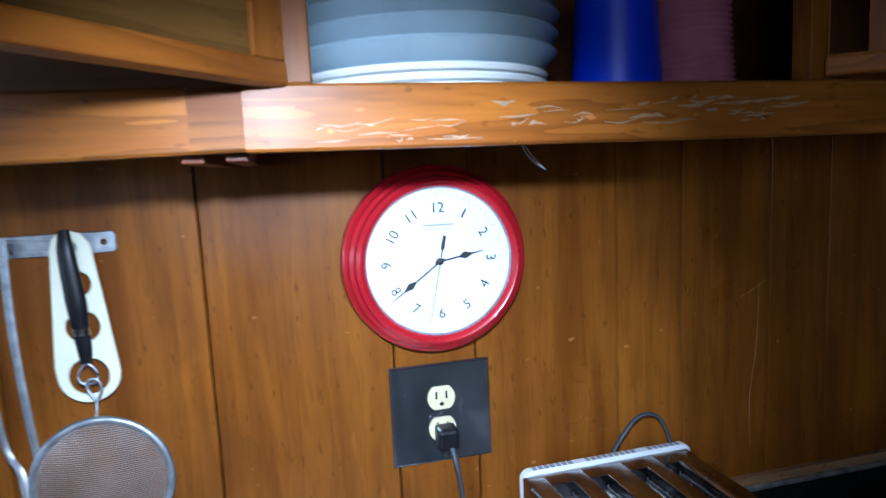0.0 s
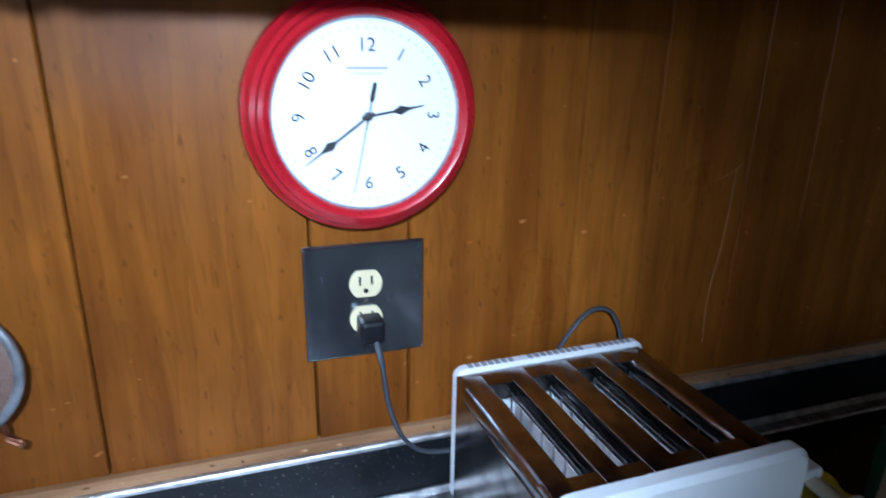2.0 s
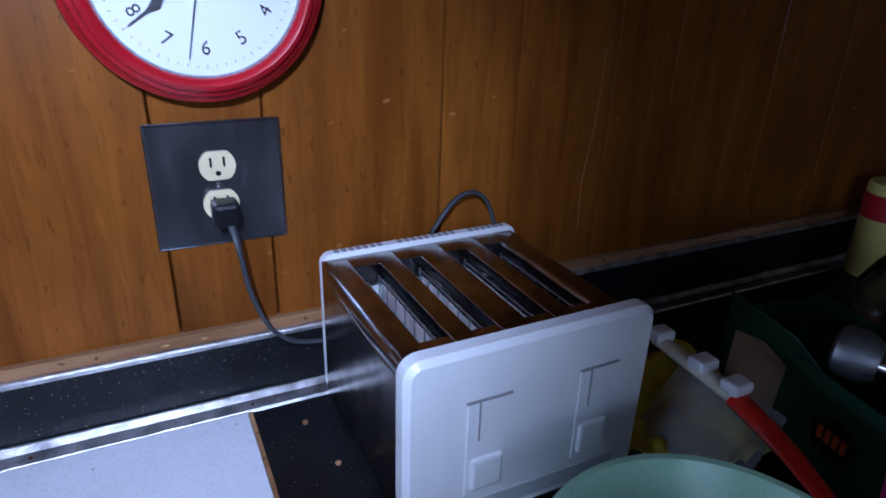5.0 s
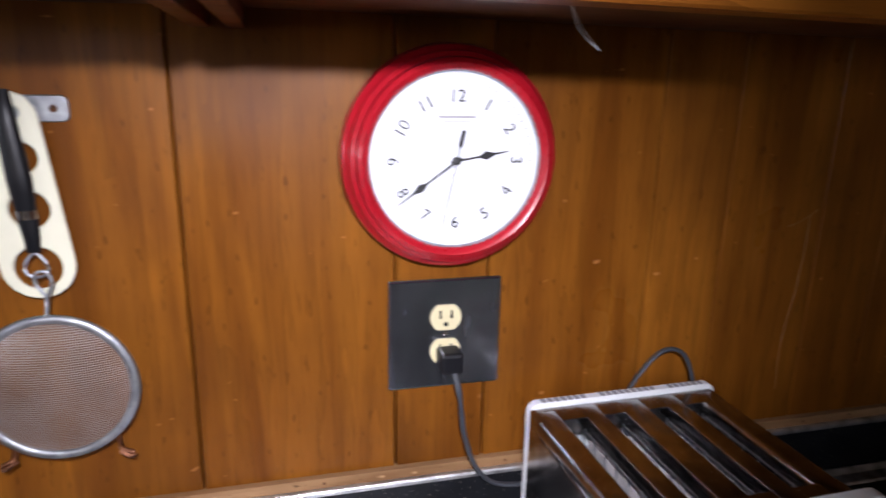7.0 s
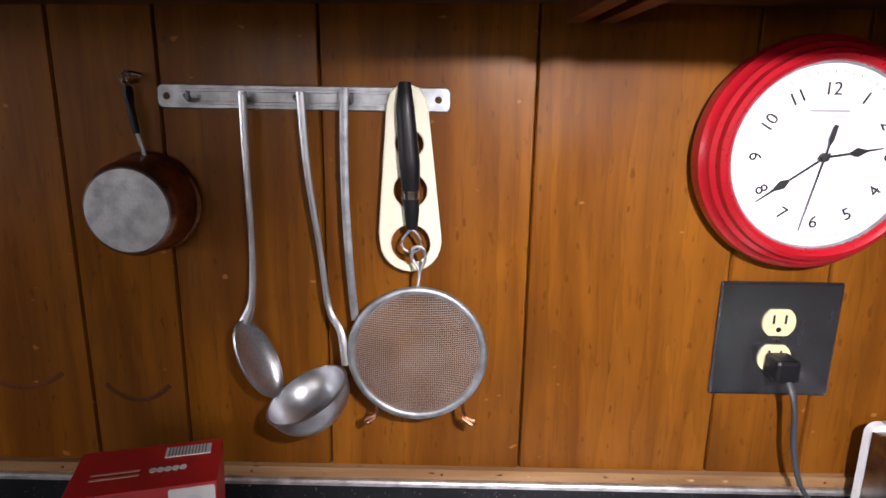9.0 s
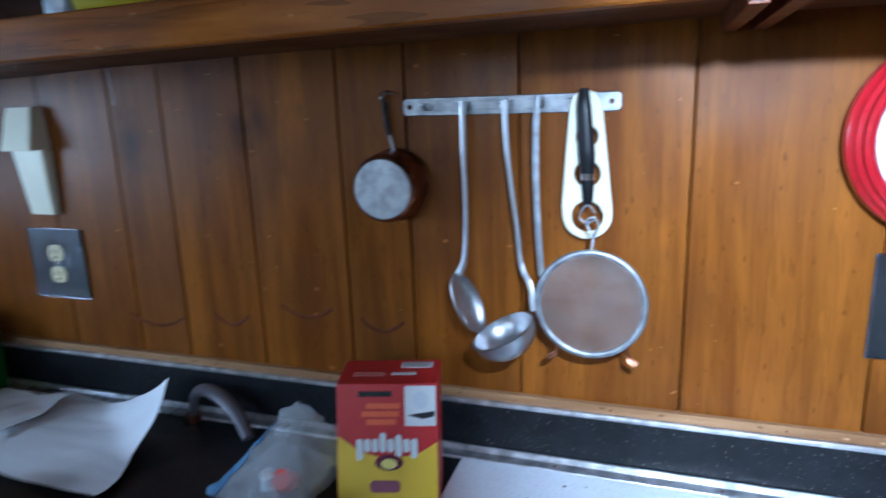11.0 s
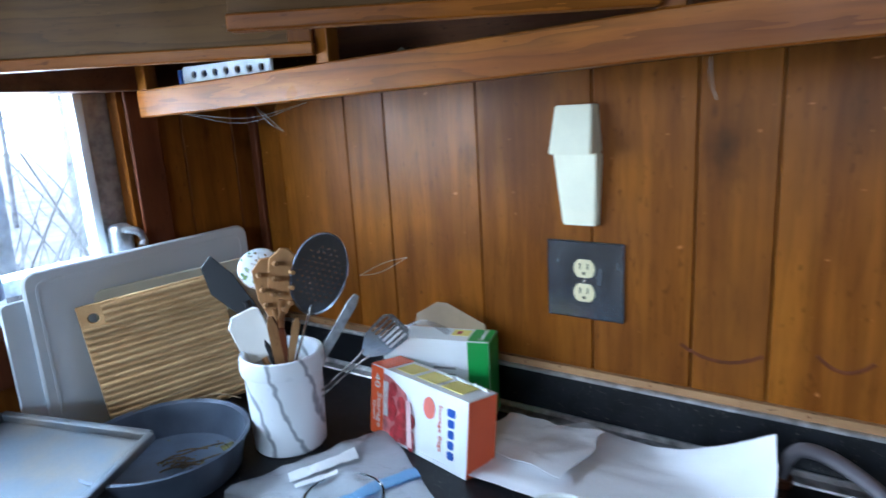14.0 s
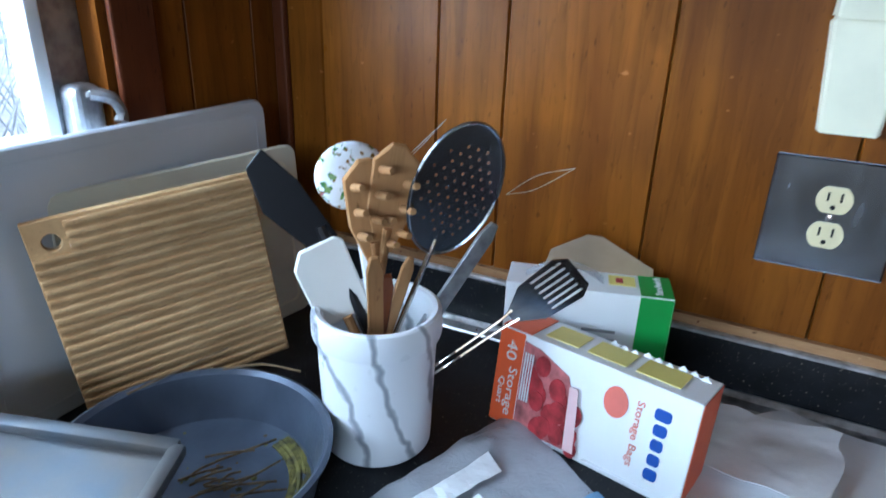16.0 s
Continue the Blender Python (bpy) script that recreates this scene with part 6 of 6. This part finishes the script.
part("wall", lathe(((0, 0.001), (0.028, 0.001), (0.030, 0.005), (0.040, 0.146), (0.0385, 0.147), (0.027, 0.010), (0, 0.006)), 44), PINK, tum, smooth=35)
part("rim_bead", lathe(((0.0398, 0.143), (0.0412, 0.145), (0.0410, 0.148), (0.0388, 0.1485), (0.0384, 0.146)), 44), PINK, tum, smooth=35)
ctn = thing("drink_carton", "open dark green printed carton lying on its side", "carton", pose(0.742, 0.372, TOP, 0, 0, -100) @ Matrix.Diagonal((1, 1, 1.2, 1)))
for b, label in ((box(-0.13, 0.15, -0.062, -0.060, 0, 0.086), "dark green printed side"), (box(-0.13, 0.15, 0.060, 0.062, 0, 0.092), ""), (box(0.148, 0.150, -0.06, 0.06, 0, 0.086), ""), (box(-0.13, -0.128, -0.06, 0.06, 0, 0.086), ""), (box(-0.128, 0.148, -0.06, 0.06, 0.001, 0.003), "")):
    part("card_side", b, DKGREEN, ctn, label)
part("card_flap", slab([(-0.13, 0), (0.0, 0), (-0.02, 0.03), (-0.11, 0.036)], 0.0012), DKGREEN, ctn, m=pose(0, -0.0605, 0.086, 40))
part("print_panel", slab([(-0.115, 0.012), (-0.040, 0.010), (-0.036, 0.070), (-0.070, 0.078), (-0.112, 0.070)], -0.0006), KRAFT, ctn, "brown picture panel", m=pose(0, -0.0624, 0))
part("print_panel", slab(circle(0.035, 0.040, 0.026, 20, 0.018), -0.0006), BLACK, ctn, m=pose(0, -0.0624, 0))
for k in range(4):
    part("text_bar", slab(rounded(0.018 + 0.009 * k, 0.024 + 0.009 * k, 0.034, 0.046, 0.001, 2), -0.0006), ORANGE, ctn, m=pose(0, -0.0632, 0))
red = thing("salad_server", "red and white plastic server resting on a clear tray", "utensil", pose(0.560, 0.375, TOP) @ Matrix.Diagonal((1, 1, 1.25, 1)))
part("red_arm", tube(((0.022, 0.015, 0.075), (0.010, -0.05, 0.070), (-0.006, -0.13, 0.056)), (0.013, 0.011, 0.008), 10, 0.45), REDPLASTIC, red, smooth=60)
part("pale_arm", tube(((0.020, 0.120, 0.080), (0.022, 0.070, 0.078), (0.022, 0.012, 0.075)), (0.009, 0.011, 0.011), 10, 0.5), CREAM, red, smooth=60)
for y in (0.118, 0.060, 0.020):
    part("clip", box(0.010, 0.034, y - 0.010, y + 0.010, 0.080, 0.090, 0.003), WHITE, red)
part("clear_tray", sheet(12, 10, lambda u, v: (-0.030 + 0.075 * u, -0.02 + 0.12 * v, 0.002 + 0.070 * u ** 1.5 + 0.004 * noise.noise((u * 5, v * 5, 6))), 0.001), POLY, red, "clear plastic tray")
cloth = thing("rubber_gloves", "crumpled yellow rubber gloves", "gloves", pose(0.610, 0.480, TOP))
part("glove", sheet(22, 18, lambda u, v: (-0.085 + 0.16 * u + 0.02 * noise.noise((v * 4, u * 2, 1)), -0.09 + 0.16 * v, 0.006 + 0.030 * abs(noise.noise((u * 5, v * 5, 2))) + 0.03 * u * v), 0.002), YELLOWCLOTH, cloth, smooth=60)
torch = thing("flashlight", "grey metal flashlight lying on the carton", "flashlight", pose(0.735, 0.330, TOP + 0.116, 0, 0, -72))
part("barrel", lathe(((0.017, -0.03), (0.018, 0.0), (0.018, 0.10), (0.015, 0.104), (0, 0.104)), 28, pose(0, 0, 0, 0, 90)), CHROME, torch, smooth=35)
part("head", lathe(((0, -0.066), (0.020, -0.066), (0.026, -0.062), (0.026, -0.040), (0.018, -0.026)), 28, pose(0, 0, 0.0, 0, 90)), TIN, torch, smooth=35)
bottle = thing("glass_bottle", "dark clear glass jug standing at the back", "bottle", pose(1.01, 0.50, TOP))
part("bottle_wall", lathe(((0, 0.002), (0.040, 0.002), (0.045, 0.008), (0.045, 0.075), (0.030, 0.105), (0.016, 0.125), (0.016, 0.150), (0.0135, 0.150), (0.0135, 0.124), (0.042, 0.074), (0.042, 0.010), (0, 0.006)), 36), GLASS, bottle, smooth=35)
part("lip_ring", lathe(((0.0162, 0.143), (0.0190, 0.144), (0.0192, 0.149), (0.0165, 0.151)), 30), GLASS, bottle, smooth=35)
tinc = thing("food_tin", "tall tin with a yellow and red label", "tin", pose(1.20, 0.640, TOP))
part("tin_body", lathe(((0, 0), (0.036, 0), (0.037, 0.003), (0.037, 0.155), (0.035, 0.158), (0, 0.158)), 32), YELLOWL, tinc, smooth=35)
part("label_band", lathe(((0.0372, 0.10), (0.0376, 0.10), (0.0376, 0.14), (0.0372, 0.14)), 32), REDPRINT, tinc)
for k, (x, y) in enumerate(((0.250, 0.557), (0.288, 0.556), (0.236, 0.63))):
    c = thing("bread_crumb", "dry brown crumb on the worktop", "crumb", pose(x, y, TOP), "crumbs")
    part("crumb", lathe(((0, 0.004), (0.0035, 0.002), (0.003, 0.0), (0, 0)), 7), TRIMWOOD, c)

# ---- cobwebs ----
rnd = random.Random(12)


def cobweb(p, q, sag, n=1):
    t = thing("cobweb", "dusty grey cobweb strand hanging", "cobweb", pose(*p), "cobwebs")
    d = Vector(q) - Vector(p)
    for k in range(n):
        j = [rnd.uniform(-0.008, 0.008) for _ in range(3)]
        part("strand", tube(((0, 0, 0), (d.x * 0.5 + j[0], d.y * 0.5 + j[1], d.z * 0.5 - sag + j[2]), tuple(d)), 0.00032, 4, curve=4), COBWEB, t)


cobweb((0.235, 0.55, shelf_z(0.23) + 0.012), (0.262, 0.55, 1.437), 0.004, 3)
cobweb((-1.70, 0.45, 1.424), (-1.56, 0.60, 1.43), 0.02, 2)
cobweb((-1.60, 0.52, 1.43), (-1.57, 0.55, 1.385), 0.004, 2)
cobweb((-0.93, 0.705, 1.455), (-0.92, 0.70, 1.40), 0.0, 2)
cobweb((-1.40, 0.52, 1.16), (-1.35, 0.58, 1.18), 0.004, 2)
cobweb((-1.50, 0.44, 1.18), (-1.46, 0.50, 1.23), 0.0, 2)

# ---- pine planks ----
GROOVES = (WEST, -1.766, -1.581, -1.486, -1.292, -1.094, -0.945, -0.844, -0.697, -0.540, -0.438, -0.283, -0.075, 0.131, 0.233, 0.428, 0.524, 0.662, 0.76, 0.95, 1.10, 1.30, 1.40, 1.60, 1.75, 1.95, 2.05, EAST)


def plank(x0, x1, z0, z1, chamfer=0.0022):
    bm = bmesh.new()
    prof = ((x0 + 0.0006, 0.016), (x0 + 0.0006, chamfer * 1.3), (x0 + chamfer, 0.0), (x1 - chamfer, 0.0), (x1 - 0.0006, chamfer * 1.3), (x1 - 0.0006, 0.016))
    a, b = ([bm.verts.new((x, y, z)) for x, y in prof] for z in (z0, z1))
    for i in range(6):
        bm.faces.new((a[i], a[(i + 1) % 6], b[(i + 1) % 6], b[i]))
    bm.faces.new(a)
    bm.faces.new(b)
    return bm


for x0, x1 in zip(GROOVES, GROOVES[1:]):
    part("plank", plank(x0, x1, TOP + 0.076, 1.60), PINE, wall_north, m=pose(0, WALL, 0))
for y0, y1 in ((0.495, 0.545), (0.545, 0.66), (0.66, WALL)):
    part("plank", plank(-y1, -y0, TOP + 0.02, 1.60), PINE, wall_west, m=pose(WEST, 0, 0, 0, 0, 90) @ pose(0, 0, 0, 0, 0, 0) @ Matrix.Diagonal((-1, 1, 1, 1)))
for y0, y1 in ((0.05, 0.20), (0.20, 0.36), (0.36, 0.495)):
    part("plank", plank(-y1, -y0, TOP + 0.02, 1.098), PINE, wall_west, m=pose(WEST, 0, 0, 0, 0, 90) @ Matrix.Diagonal((-1, 1, 1, 1)))
part("corner_trim", box(WEST + 0.0002, WEST + 0.022, WALL - 0.012, WALL - 0.0002, TOP + 0.095, 1.43, 0.004), PINE_RED, wall_north, "narrow corner moulding")
# arc-shaped rub marks and a pale scratch in the varnish
for x, z, w in ((-0.905, 1.035, 0.055), (-0.755, 1.048, 0.032), (-0.615, 1.072, 0.045), (-0.49, 1.06, 0.035)):
    pts = [(x + w * s, WALL - 0.0002, z + 0.018 * s * s * 4 * 0.25) for s in np.linspace(-1, 1, 9)]
    part("rub_mark", tube(pts, 0.0030, 5, 0.12, (0, 1, 0), curve=0), PINE_RED, wall_north)
part("scratch", tube(((0.634, WALL, 1.03), (0.632, WALL, 1.10), (0.642, WALL, 1.18), (0.645, WALL, 1.262)), 0.0006, 4, 0.3), SCRATCH, wall_north)
part("scratch", tube(((0.615, WALL, 1.248), (0.635, WALL, 1.256), (0.655, WALL, 1.268)), 0.0006, 4, 0.3), SCRATCH, wall_north)
# scrapes along the shelf edge
rnd = random.Random(21)
for k in range(70):
    x = 0.02 + 0.42 * rnd.random() ** 0.7
    z = shelf_z(x) + (rnd.uniform(0.012, 0.032) if x > 0.16 else rnd.uniform(0.003, 0.020))
    ln, w = rnd.uniform(0.002, 0.016), rnd.uniform(0.0003, 0.0018 if x > 0.16 else 0.0008)
    pts = [(x - ln, 0.4338, z), (x, 0.4338, z + rnd.uniform(-0.002, 0.002)), (x + ln, 0.4338, z + rnd.uniform(-0.001, 0.003))]
    cab_part("scrape", tube(pts, (w * 0.3, w, w * 0.2), 5, 0.12, (0, 1, 0), curve=4), SCRAPE)
